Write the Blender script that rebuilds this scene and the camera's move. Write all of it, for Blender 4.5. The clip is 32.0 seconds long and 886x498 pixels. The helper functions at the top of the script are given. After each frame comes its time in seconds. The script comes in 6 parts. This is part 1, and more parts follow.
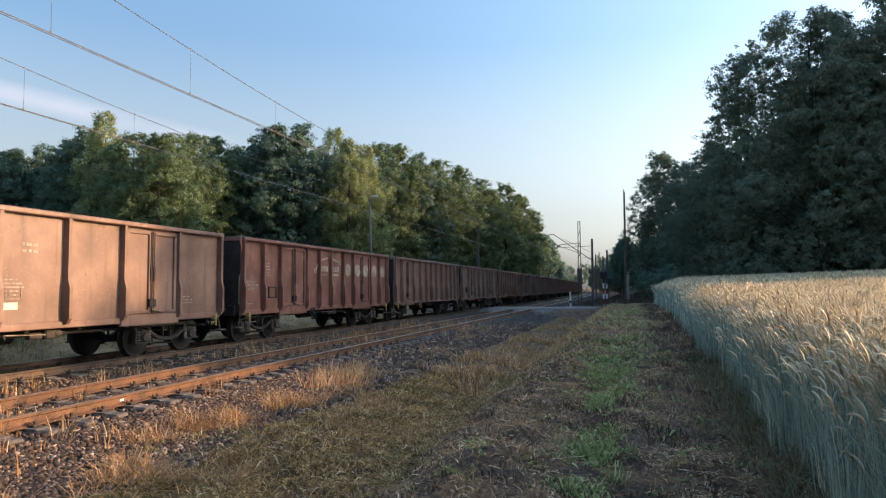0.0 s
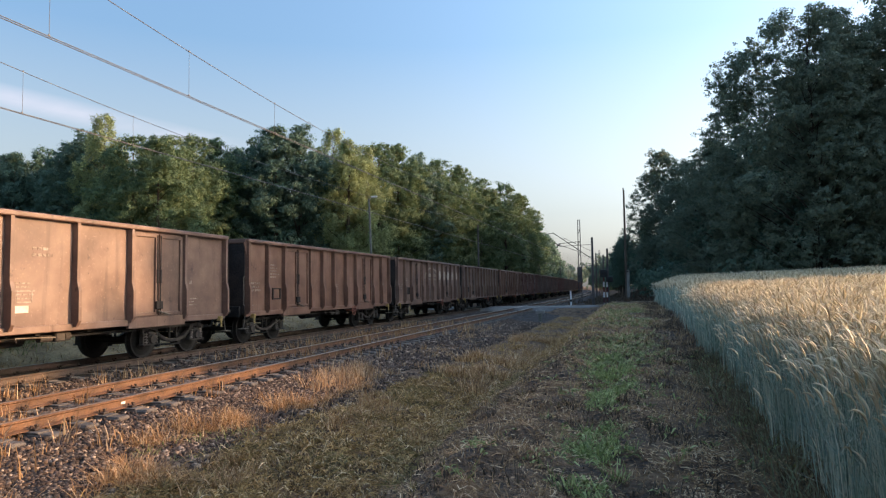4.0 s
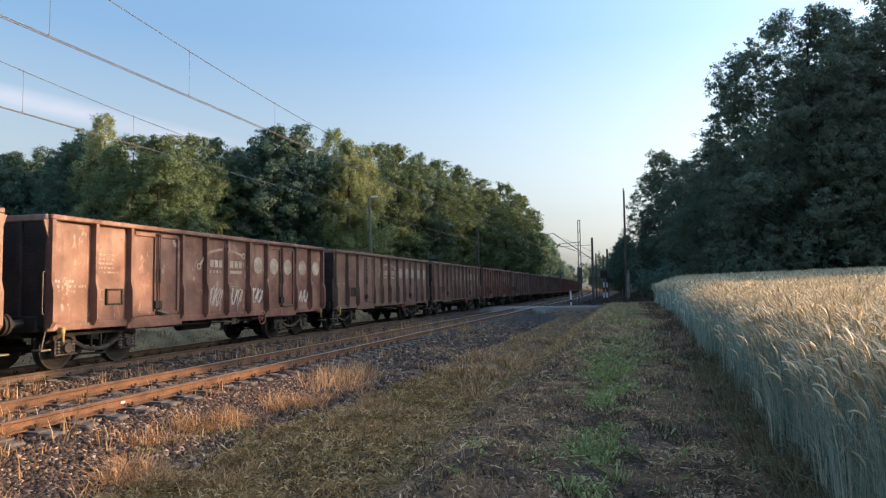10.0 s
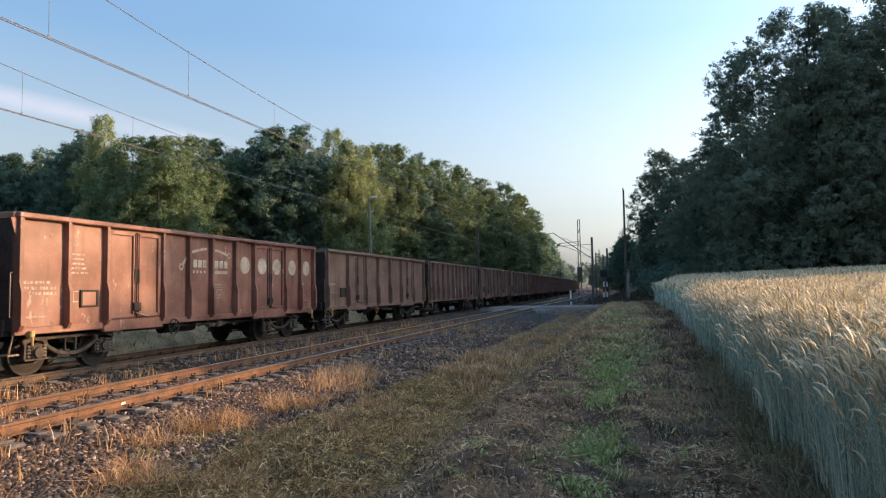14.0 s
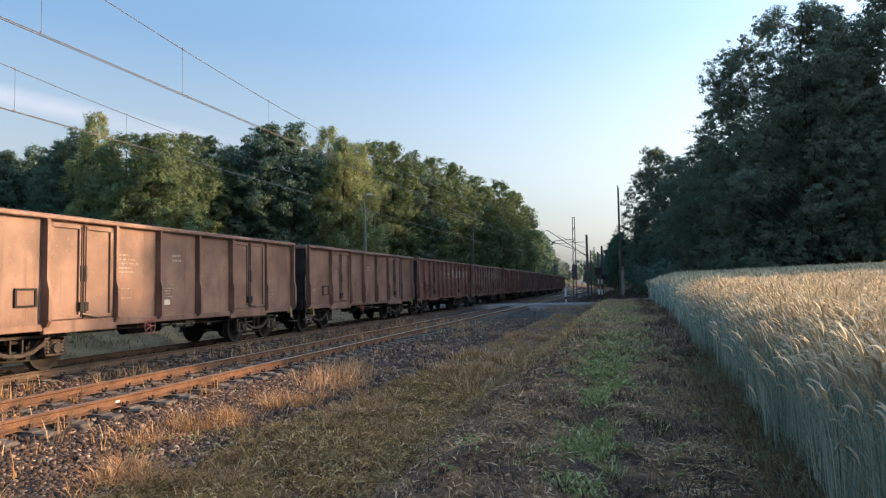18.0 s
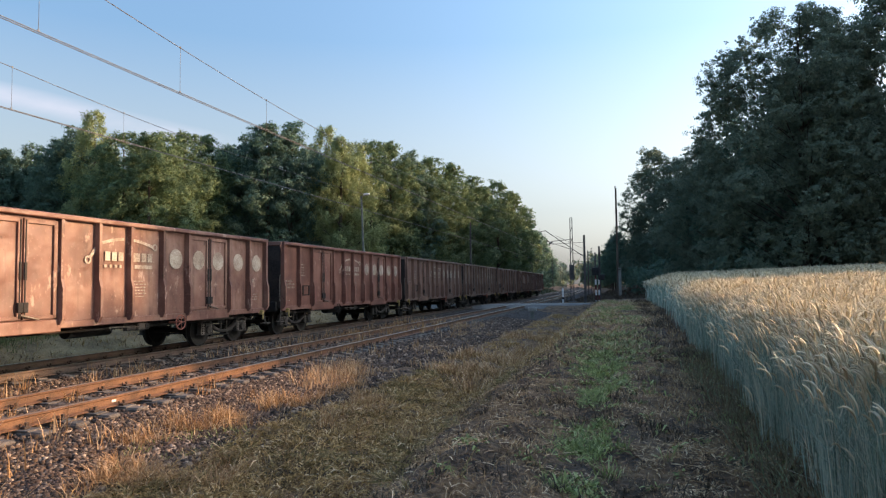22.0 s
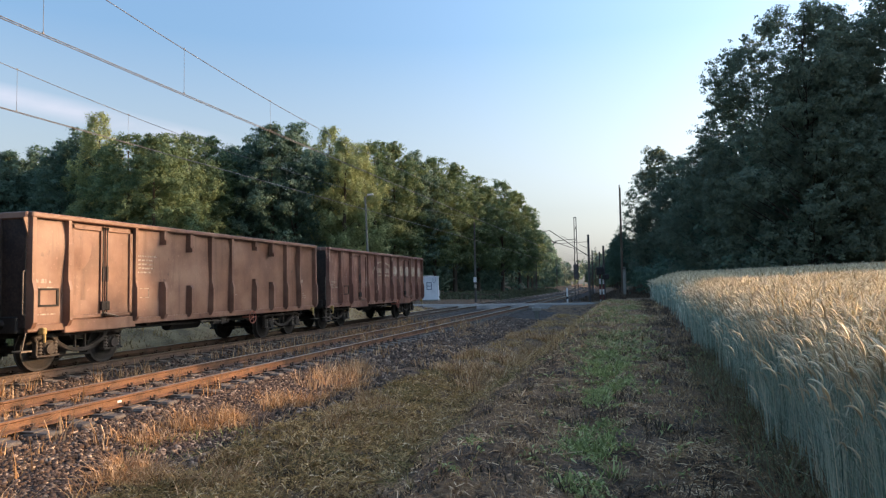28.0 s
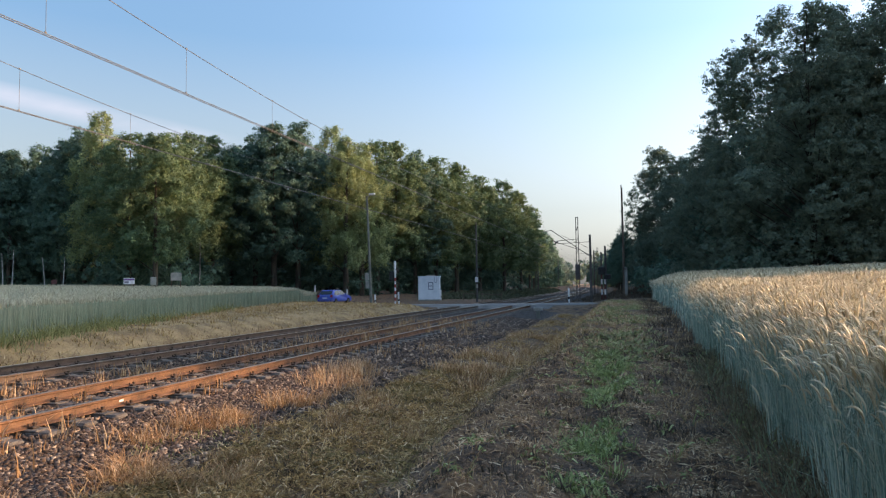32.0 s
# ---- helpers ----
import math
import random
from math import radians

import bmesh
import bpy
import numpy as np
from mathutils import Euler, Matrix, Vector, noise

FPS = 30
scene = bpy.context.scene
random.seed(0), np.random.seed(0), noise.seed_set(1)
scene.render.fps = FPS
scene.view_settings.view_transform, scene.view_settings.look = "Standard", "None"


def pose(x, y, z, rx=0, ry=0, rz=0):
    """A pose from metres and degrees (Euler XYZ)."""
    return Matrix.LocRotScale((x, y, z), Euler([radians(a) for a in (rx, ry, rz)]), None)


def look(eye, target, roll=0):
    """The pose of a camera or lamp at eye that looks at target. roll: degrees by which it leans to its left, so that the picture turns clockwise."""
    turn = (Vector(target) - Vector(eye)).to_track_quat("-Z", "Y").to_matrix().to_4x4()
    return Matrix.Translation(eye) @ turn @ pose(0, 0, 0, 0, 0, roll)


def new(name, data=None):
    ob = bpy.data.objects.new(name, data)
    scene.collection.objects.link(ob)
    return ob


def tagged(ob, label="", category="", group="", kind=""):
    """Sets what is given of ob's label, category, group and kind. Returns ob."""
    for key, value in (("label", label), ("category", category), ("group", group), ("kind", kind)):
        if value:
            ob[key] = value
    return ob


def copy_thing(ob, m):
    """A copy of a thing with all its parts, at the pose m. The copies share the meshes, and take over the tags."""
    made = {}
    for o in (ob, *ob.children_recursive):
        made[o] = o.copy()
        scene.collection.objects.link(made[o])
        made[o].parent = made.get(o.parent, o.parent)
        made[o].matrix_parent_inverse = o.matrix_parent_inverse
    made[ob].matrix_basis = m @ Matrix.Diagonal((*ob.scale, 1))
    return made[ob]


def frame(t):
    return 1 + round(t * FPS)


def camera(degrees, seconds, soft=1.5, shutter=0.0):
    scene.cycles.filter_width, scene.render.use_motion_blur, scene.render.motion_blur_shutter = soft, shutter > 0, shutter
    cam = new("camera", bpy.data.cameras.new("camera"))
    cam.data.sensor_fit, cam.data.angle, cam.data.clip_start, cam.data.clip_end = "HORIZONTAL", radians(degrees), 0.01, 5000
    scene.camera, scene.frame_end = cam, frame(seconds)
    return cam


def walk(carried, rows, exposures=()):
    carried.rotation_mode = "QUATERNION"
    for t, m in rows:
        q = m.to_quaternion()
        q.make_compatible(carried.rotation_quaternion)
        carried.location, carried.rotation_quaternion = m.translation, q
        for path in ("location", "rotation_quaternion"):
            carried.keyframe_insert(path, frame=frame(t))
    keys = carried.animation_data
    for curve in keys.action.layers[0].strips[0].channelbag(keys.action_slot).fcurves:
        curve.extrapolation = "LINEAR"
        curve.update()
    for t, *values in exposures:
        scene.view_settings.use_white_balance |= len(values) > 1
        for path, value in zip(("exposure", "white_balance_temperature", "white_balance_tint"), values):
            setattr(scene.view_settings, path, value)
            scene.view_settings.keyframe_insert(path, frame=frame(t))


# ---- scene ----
# The camera stands on the field path; the rail tops are z = 0 and y runs along the line.
cam = camera(67.63, 32.0, soft=1.25)
EYE = (0.0, 0.0, 1.67)


def aim(turn, tilt, lean):
    a, b = radians(turn), radians(tilt)
    way = (-math.sin(a) * math.cos(b), math.cos(a) * math.cos(b), math.sin(b))
    return look(EYE, [e + w for e, w in zip(EYE, way)], lean)


walk(cam, [(t, aim(a, b, c)) for t, a, b, c in (
    (0.0, 15.911, 3.429, -0.271),
    (0.5, 15.911, 3.429, -0.271),
    (1.0, 15.911, 3.429, -0.271),
    (1.5, 15.912, 3.427, -0.302),
    (2.0, 15.914, 3.423, -0.438),
    (2.5, 15.914, 3.424, -0.596),
    (3.0, 15.912, 3.424, -0.687),
    (3.5, 15.915, 3.419, -0.734),
    (5.5, 15.901, 3.423, -0.869),
    (6.0, 15.900, 3.423, -0.877),
    (6.5, 15.901, 3.424, -0.864),
    (7.0, 15.901, 3.424, -0.840),
    (7.5, 15.904, 3.420, -0.809),
    (8.0, 15.913, 3.418, -0.759),
    (8.5, 15.913, 3.419, -0.732),
    (9.0, 15.915, 3.425, -0.705),
    (9.5, 15.915, 3.427, -0.684),
    (10.0, 15.915, 3.426, -0.675),
    (10.5, 15.916, 3.422, -0.657),
    (11.0, 15.915, 3.419, -0.635),
    (11.5, 15.915, 3.422, -0.613),
    (12.0, 15.915, 3.421, -0.599),
    (12.5, 15.914, 3.422, -0.653),
    (13.0, 15.908, 3.426, -0.723),
    (13.5, 15.899, 3.429, -0.811),
    (14.0, 15.904, 3.423, -0.882),
    (14.5, 15.906, 3.417, -0.906),
    (16.5, 15.565, 3.267, -1.012),
    (17.0, 15.535, 3.246, -0.979),
    (17.5, 15.523, 3.224, -0.966),
    (18.0, 15.475, 3.208, -0.935),
    (18.5, 15.421, 3.196, -0.891),
    (19.0, 15.360, 3.176, -0.822),
    (19.5, 15.312, 3.170, -0.806),
    (20.0, 15.292, 3.165, -0.818),
    (20.5, 15.299, 3.152, -0.835),
    (21.0, 15.285, 3.165, -0.834),
    (21.5, 15.267, 3.188, -0.822),
    (22.0, 15.258, 3.200, -0.746),
    (22.5, 15.270, 3.205, -0.634),
    (23.0, 15.271, 3.220, -0.607),
    (23.5, 15.266, 3.222, -0.711),
    (24.0, 15.272, 3.231, -0.812),
    (24.5, 15.261, 3.223, -0.886),
    (25.0, 15.274, 3.231, -0.950),
    (25.5, 15.292, 3.223, -0.999),
    (27.5, 15.564, 3.226, -0.949),
    (28.0, 15.606, 3.208, -0.946),
    (28.5, 15.643, 3.181, -0.941),
    (29.0, 15.676, 3.185, -0.911),
    (29.5, 15.681, 3.194, -0.880),
    (30.0, 15.651, 3.195, -0.863),
    (30.5, 15.671, 3.205, -0.857),
    (31.0, 15.695, 3.211, -0.853),
    (31.5, 15.735, 3.199, -0.849),
    (32.0, 15.747, 3.194, -0.849),
)], exposures=[(0, 1.4), (32, 1.4)])

# ---- light ----
SUN_UP, SUN_ROUND = 13.2, 64.0      # degrees up, degrees clockwise from +y
world = bpy.data.worlds.new("sky")
scene.world = world
world.use_nodes = True
wn, wl = world.node_tree.nodes, world.node_tree.links
sky = wn.new("ShaderNodeTexSky")
sky.sky_type, sky.sun_disc = "NISHITA", False
sky.sun_elevation, sky.sun_rotation = radians(SUN_UP), radians(SUN_ROUND)
sky.air_density, sky.dust_density, sky.ozone_density = 1.0, 2.1, 2.0
# haze near the horizon and one faint streak of cloud
wc, sep, rng_z, hsv = (wn.new(k) for k in ("ShaderNodeTexCoord", "ShaderNodeSeparateXYZ", "ShaderNodeMapRange", "ShaderNodeHueSaturation"))
wl.new(wc.outputs["Generated"], sep.inputs[0])
wl.new(sep.outputs["Z"], rng_z.inputs["Value"])
rng_z.inputs["From Min"].default_value, rng_z.inputs["From Max"].default_value = 0.0, 0.35
rng_z.inputs["To Min"].default_value, rng_z.inputs["To Max"].default_value = 0.12, 1.05
wl.new(rng_z.outputs[0], hsv.inputs["Saturation"])
rng_v = wn.new("ShaderNodeMapRange")
rng_v.inputs["From Min"].default_value, rng_v.inputs["From Max"].default_value = 0.0, 1.0
rng_v.inputs["To Min"].default_value, rng_v.inputs["To Max"].default_value = 0.61, 2.1
wl.new(sep.outputs["Z"], rng_v.inputs["Value"])
# the sky is dimmer away from the sun
side, rng_s, dim = (wn.new(k) for k in ("ShaderNodeVectorMath", "ShaderNodeMapRange", "ShaderNodeMath"))
side.operation, dim.operation = "DOT_PRODUCT", "MULTIPLY"
side.inputs[1].default_value = (math.sin(radians(SUN_ROUND)), math.cos(radians(SUN_ROUND)), 0)
rng_s.inputs["From Min"].default_value, rng_s.inputs["To Min"].default_value, rng_s.inputs["To Max"].default_value = -1.0, 0.5, 1.04
wl.new(wc.outputs["Generated"], side.inputs[0])
wl.new(side.outputs["Value"], rng_s.inputs["Value"])
wl.new(rng_v.outputs[0], dim.inputs[0])
wl.new(rng_s.outputs[0], dim.inputs[1])
wl.new(dim.outputs[0], hsv.inputs["Value"])
hsv.inputs["Hue"].default_value = 0.499
wl.new(sky.outputs[0], hsv.inputs["Color"])
cm, cn, cr, cx = (wn.new(k) for k in ("ShaderNodeMapping", "ShaderNodeTexNoise", "ShaderNodeValToRGB", "ShaderNodeMix"))
cm.inputs["Scale"].default_value = (4.0, 4.0, 14.0)
cn.inputs["Scale"].default_value, cn.inputs["Detail"].default_value = 1.5, 5
wl.new(wc.outputs["Generated"], cm.inputs[0])
wl.new(cm.outputs[0], cn.inputs["Vector"])
cr.color_ramp.elements[0].position, cr.color_ramp.elements[1].position = 0.2, 0.7
cr.color_ramp.elements[1].color = (0.5, 0.5, 0.5, 1)
band, off, soft_b, cd, cmr, cmu, cmv = (wn.new("ShaderNode" + k) for k in ("VectorMath", "Math", "MapRange", "VectorMath", "MapRange", "Math", "Math"))
band.operation = cd.operation = "DOT_PRODUCT"
off.operation, cmu.operation, cmv.operation = "ABSOLUTE", "MULTIPLY", "MULTIPLY"
band.inputs[1].default_value = (-0.2609, 0.0663, -0.9631)      # across the streak
cd.inputs[1].default_value = (-0.6905, 0.6843, 0.2342)        # towards its middle
for node, lo, hi, p, q in ((soft_b, 0.002, 0.018, 1.0, 0.0), (cmr, 0.972, 0.992, 0.0, 1.0)):
    node.inputs["From Min"].default_value, node.inputs["From Max"].default_value = lo, hi
    node.inputs["To Min"].default_value, node.inputs["To Max"].default_value = p, q
wl.new(wc.outputs["Generated"], band.inputs[0])
wl.new(band.outputs["Value"], off.inputs[0])
wl.new(off.outputs[0], soft_b.inputs["Value"])
wl.new(wc.outputs["Generated"], cd.inputs[0])
wl.new(cd.outputs["Value"], cmr.inputs["Value"])
wl.new(cn.outputs[0], cr.inputs[0])
wl.new(cr.outputs[0], cmv.inputs[0])
wl.new(soft_b.outputs[0], cmv.inputs[1])
wl.new(cmv.outputs[0], cmu.inputs[0])
wl.new(cmr.outputs[0], cmu.inputs[1])
cx.data_type = "RGBA"
wl.new(cmu.outputs[0], cx.inputs["Factor"])
wl.new(hsv.outputs[0], cx.inputs["A"])
cx.inputs["B"].default_value = (3.0, 2.7, 3.0, 1)
wl.new(cx.outputs["Result"], wn["Background"].inputs[0])
wn["Background"].inputs[1].default_value = 0.15
sun = new("sun", bpy.data.lights.new("sun", "SUN"))
sun.data.energy, sun.data.angle, sun.data.color = 3.0, radians(0.6), (1.0, 0.6, 0.31)
a, b = radians(SUN_ROUND), radians(SUN_UP)
toward = Vector((math.sin(a) * math.cos(b), math.cos(a) * math.cos(b), math.sin(b)))
sun.matrix_world = look(toward * 100, (0, 0, 0))

# ---- the line's course ----
NEAR_X, FAR_X = -8.67, -12.95       # centre lines of the two tracks beside the camera
BEND_AT, BEND = 47.4, 0.00031


def bend(y):
    return BEND * max(0.0, y - BEND_AT) ** 2 / 2


def bend_np(y):
    return BEND * np.maximum(0.0, y - BEND_AT) ** 2 / 2


def step(a, b, v):
    v = np.clip((v - a) / (b - a), 0, 1)
    return v * v * (3 - 2 * v)


def ground_z(x, y):
    """Height of the ground."""
    x, y = np.asarray(x, float), np.asarray(y, float)
    o = x + bend_np(y)
    level_on = 0.02 * np.clip(y - 3, 0, 25) * (1 - step(54, 70, y))
    slope = level_on + (0.02 * np.clip(y - 3, 0, 52) - level_on) * step(1.3, 3.5, o)
    z = -0.5 - 0.16 * np.exp(-((o + 3.15) / 0.7) ** 2) + (0.5 + slope) * step(-3.1, -1.25, o) + 0.05 * np.exp(-((o + 1.25) / 0.4) ** 2) + 0.03 * np.clip(x - 2, 0, 15)
    left = -0.4 + 0.62 * (1 - step(-17.6, -15.3, o)) + 0.028 * np.clip(-17.6 - o, 0, 32)
    z = np.where(o < -12, left, z)
    z = np.where((o < -6.2) & (o > -15.3), -0.62, z)
    flat = step(50.5, 54, y) * (1 - step(64, 72, y)) * (1 - step(8, 14, np.abs(o + 6) - 14))
    level = np.where((o < -6.2) & (o > -15.3), -0.3, -0.04) + slope * step(-4.0, 0.5, o)
    z = z * (1 - flat) + level * flat
    pad = step(64, 70, y) * (1 - step(80, 92, y)) * step(-31, -27, o) * (1 - step(-17, -15.6, o))
    return z * (1 - pad) - 0.04 * pad


# ---- materials ----
def material(name, rough=0.8, metal=0.0):
    m = bpy.data.materials.new(name)
    m.use_nodes = True
    b = m.node_tree.nodes["Principled BSDF"]
    b.inputs["Roughness"].default_value, b.inputs["Metallic"].default_value = rough, metal
    return m, m.node_tree.nodes, m.node_tree.links, b


def ramp(nodes, stops):
    r = nodes.new("ShaderNodeValToRGB")
    e = r.color_ramp.elements
    while len(e) < len(stops):
        e.new(0.5)
    for el, (p, c) in zip(e, stops):
        el.position, el.color = p, (*c, 1)
    return r


def noisy(name, dark, light, scale=3.0, fine=40.0, rough=0.85, bump=0.3, metal=0.0, vary=0.0, coord="Object", stretch=(1, 1, 1), depth=0.02):
    """Two colours mixed by coarse and fine noise, with relief."""
    m, n, l, b = material(name, rough, metal)
    tc = n.new("ShaderNodeTexCoord")
    mp = n.new("ShaderNodeMapping")
    mp.inputs["Scale"].default_value = stretch
    l.new(tc.outputs[coord], mp.inputs[0])
    src = mp.outputs[0]
    if vary:
        info = n.new("ShaderNodeObjectInfo")
        add = n.new("ShaderNodeVectorMath")
        add.operation = "ADD"
        mul = n.new("ShaderNodeMath")
        mul.operation = "MULTIPLY"
        mul.inputs[1].default_value = 57.0
        l.new(info.outputs["Random"], mul.inputs[0])
        l.new(src, add.inputs[0])
        l.new(mul.outputs[0], add.inputs[1])
        src = add.outputs[0]
    a, f = n.new("ShaderNodeTexNoise"), n.new("ShaderNodeTexNoise")
    a.inputs["Scale"].default_value, f.inputs["Scale"].default_value = scale, fine
    a.inputs["Detail"].default_value, f.inputs["Detail"].default_value = 6, 4
    l.new(src, a.inputs["Vector"])
    l.new(src, f.inputs["Vector"])
    mix = n.new("ShaderNodeMath")
    mix.operation = "MULTIPLY_ADD"
    mix.inputs[1].default_value = 0.45
    half = n.new("ShaderNodeMath")
    half.operation = "MULTIPLY"
    half.inputs[1].default_value = 0.55
    l.new(a.outputs[0], half.inputs[0])
    l.new(f.outputs[0], mix.inputs[0])
    l.new(half.outputs[0], mix.inputs[2])
    r = ramp(n, [(0.4, dark), (0.6, light)])
    l.new(mix.outputs[0], r.inputs[0])
    l.new(r.outputs[0], b.inputs["Base Color"])
    if bump:
        bp = n.new("ShaderNodeBump")
        bp.inputs["Strength"].default_value, bp.inputs["Distance"].default_value = bump, depth
        l.new(f.outputs[0], bp.inputs["Height"])
        l.new(bp.outputs[0], b.inputs["Normal"])
    return m


def islands(name, stops, rough=0.8, through_light=0.0):
    """A colour of its own for every loose piece of a mesh."""
    m, n, l, b = material(name, rough)
    g = n.new("ShaderNodeNewGeometry")
    r = ramp(n, stops)
    l.new(g.outputs["Random Per Island"], r.inputs[0])
    l.new(r.outputs[0], b.inputs["Base Color"])
    if through_light:
        t = n.new("ShaderNodeBsdfTranslucent")
        mx = n.new("ShaderNodeMixShader")
        mx.inputs[0].default_value = through_light
        l.new(r.outputs[0], t.inputs[0])
        l.new(b.outputs[0], mx.inputs[1])
        l.new(t.outputs[0], mx.inputs[2])
        l.new(mx.outputs[0], n["Material Output"].inputs[0])
    return m


def plain(name, colour, rough=0.5, metal=0.0, glow=0.0):
    m, n, l, b = material(name, rough, metal)
    b.inputs["Base Color"].default_value = (*colour, 1)
    return m


def wagon_paint(name, dark, mid, worn, dent=0.07, peel=0.0, bare=(0.42, 0.3, 0.24)):
    """Oxide paint with rain streaks, dark stains, rust bloom and, where it peels, pale bare patches."""
    m, n, l, b = material(name, 0.5)
    tc, info = n.new("ShaderNodeTexCoord"), n.new("ShaderNodeObjectInfo")
    mul, add = n.new("ShaderNodeMath"), n.new("ShaderNodeVectorMath")
    mul.operation, mul.inputs[1].default_value = "MULTIPLY", 31.0
    l.new(info.outputs["Random"], mul.inputs[0])
    l.new(tc.outputs["Object"], add.inputs[0])
    l.new(mul.outputs[0], add.inputs[1])

    def grain(scale, detail, stretch=(1, 1, 1), rough=0.55):
        mp, tex = n.new("ShaderNodeMapping"), n.new("ShaderNodeTexNoise")
        mp.inputs["Scale"].default_value = stretch
        tex.inputs["Scale"].default_value, tex.inputs["Detail"].default_value, tex.inputs["Roughness"].default_value = scale, detail, rough
        l.new(add.outputs[0], mp.inputs[0])
        l.new(mp.outputs[0], tex.inputs["Vector"])
        return tex.outputs[0]

    def mixed(a, b_, f, how="MIX"):
        mx = n.new("ShaderNodeMix")
        mx.data_type, mx.blend_type = "RGBA", how
        l.new(f, mx.inputs["Factor"])
        l.new(a, mx.inputs["A"])
        if hasattr(b_, "is_output"):
            l.new(b_, mx.inputs["B"])
        else:
            mx.inputs["B"].default_value = (*b_, 1)
        return mx.outputs["Result"]

    def cut(value, lo, hi, top=1.0):
        k = n.new("ShaderNodeMapRange")
        k.inputs["From Min"].default_value, k.inputs["From Max"].default_value, k.inputs["To Max"].default_value = lo, hi, top
        l.new(value, k.inputs["Value"])
        return k.outputs[0]
    cloud, streak, fine, spots = grain(1.1, 9), grain(2.6, 4, (1.6, 1.6, 0.14)), grain(18, 6), grain(3.1, 8, (1, 1, 0.7), 0.7)
    base = ramp(n, [(0.36, dark), (0.5, mid), (0.64, worn)])
    l.new(cloud, base.inputs[0])
    col = mixed(base.outputs[0], [c * 0.5 for c in dark], cut(streak, 0.56, 0.72, 0.6))
    col = mixed(col, [c * 0.4 for c in dark], cut(spots, 0.62, 0.68, 0.7))
    col = mixed(col, [min(0.9, c * 1.5 + 0.02) for c in worn], cut(fine, 0.6, 0.72, 0.45))
    if peel:
        col = mixed(col, bare, cut(grain(3.4, 8, (1, 1, 0.45), 0.7), 0.63 - peel, 0.68 - peel, 0.7))
    l.new(col, b.inputs["Base Color"])
    bp = n.new("ShaderNodeBump")
    bp.inputs["Strength"].default_value, bp.inputs["Distance"].default_value = 0.4, 0.03
    l.new(cloud, bp.inputs["Height"])
    bp2 = n.new("ShaderNodeBump")
    bp2.inputs["Strength"].default_value, bp2.inputs["Distance"].default_value = dent, 0.09
    l.new(grain(2.3, 1.5), bp2.inputs["Height"])
    l.new(bp.outputs[0], bp2.inputs["Normal"])
    l.new(bp2.outputs[0], b.inputs["Normal"])
    return m


M_ground = noisy("dry_earth", (0.04, 0.025, 0.016), (0.24, 0.14, 0.07), 2.6, 17.0, 0.95, 1.0, depth=0.1)
M_ballast = noisy("ballast_bed", (0.014, 0.011, 0.01), (0.07, 0.052, 0.04), 2.0, 26.0, 0.95, 1.0, depth=0.06)
M_stone = islands("ballast_stone", [(0.0, (0.02, 0.0145, 0.0105)), (0.5, (0.08, 0.05, 0.033)), (0.85, (0.15, 0.1, 0.066)), (1.0, (0.42, 0.315, 0.22))], 0.9)
M_road = noisy("worn_asphalt", (0.12, 0.11, 0.1), (0.26, 0.24, 0.21), 0.8, 20, 0.9, 0.3)
M_rail = noisy("rusty_rail", (0.06, 0.03, 0.016), (0.18, 0.088, 0.043), 3.0, 50, 0.75, 0.3, vary=1)
M_usedrail = noisy("dusty_grey_rail", (0.045, 0.03, 0.022), (0.125, 0.082, 0.056), 3.0, 50, 0.75, 0.3, vary=1)
M_head = noisy("polished_rail_head", (0.32, 0.245, 0.18), (0.52, 0.43, 0.34), 3.0, 60, 0.3, 0.08, metal=0.9)
M_sleeper = noisy("concrete_sleeper", (0.07, 0.06, 0.05), (0.16, 0.135, 0.11), 3.0, 40, 0.9, 0.4, vary=1)
M_clip = noisy("dark_iron", (0.025, 0.018, 0.014), (0.07, 0.045, 0.03), 6, 40, 0.8, 0.2, vary=1)
# grimy iron, taken down to near black for the shade under the wagon body
M_under = noisy("grimy_shaded_gear", (0.005, 0.0045, 0.004), (0.019, 0.0155, 0.013), 3, 30, 0.8, 0.3, vary=1)
M_frame = noisy("dusty_cast_steel", (0.018, 0.015, 0.013), (0.065, 0.053, 0.044), 5, 30, 0.75, 0.3, vary=1)
M_yellow = noisy("worn_yellow_paint", (0.24, 0.17, 0.06), (0.46, 0.33, 0.12), 8, 40, 0.7, 0.1)
M_white = noisy("dusty_white_paint", (0.25, 0.19, 0.14), (0.49, 0.425, 0.34), 2.5, 30, 0.75, 0.1, vary=1)
M_letter = noisy("faded_lettering", (0.16, 0.11, 0.085), (0.4, 0.34, 0.28), 5, 30, 0.8, 0.0, vary=1)
# near-black colour carries the deep shade of the gap between two wagons
M_end = noisy("shade_dark_sheet", (0.014, 0.01, 0.008), (0.045, 0.03, 0.023), 2, 20, 0.85, 0.3, vary=1)
M_spray = noisy("sprayed_white_paint", (0.42, 0.36, 0.3), (0.62, 0.56, 0.5), 5, 30, 0.7, 0.0)
M_plate = noisy("pale_label_plate", (0.5, 0.45, 0.36), (0.66, 0.6, 0.5), 5, 30, 0.7, 0.0)
M_wheel_red = noisy("faded_red_paint", (0.22, 0.075, 0.05), (0.34, 0.13, 0.085), 6, 40, 0.7, 0.1)
M_steel = noisy("bright_worn_steel", (0.07, 0.06, 0.05), (0.22, 0.19, 0.16), 4, 40, 0.5, 0.1, metal=0.5)
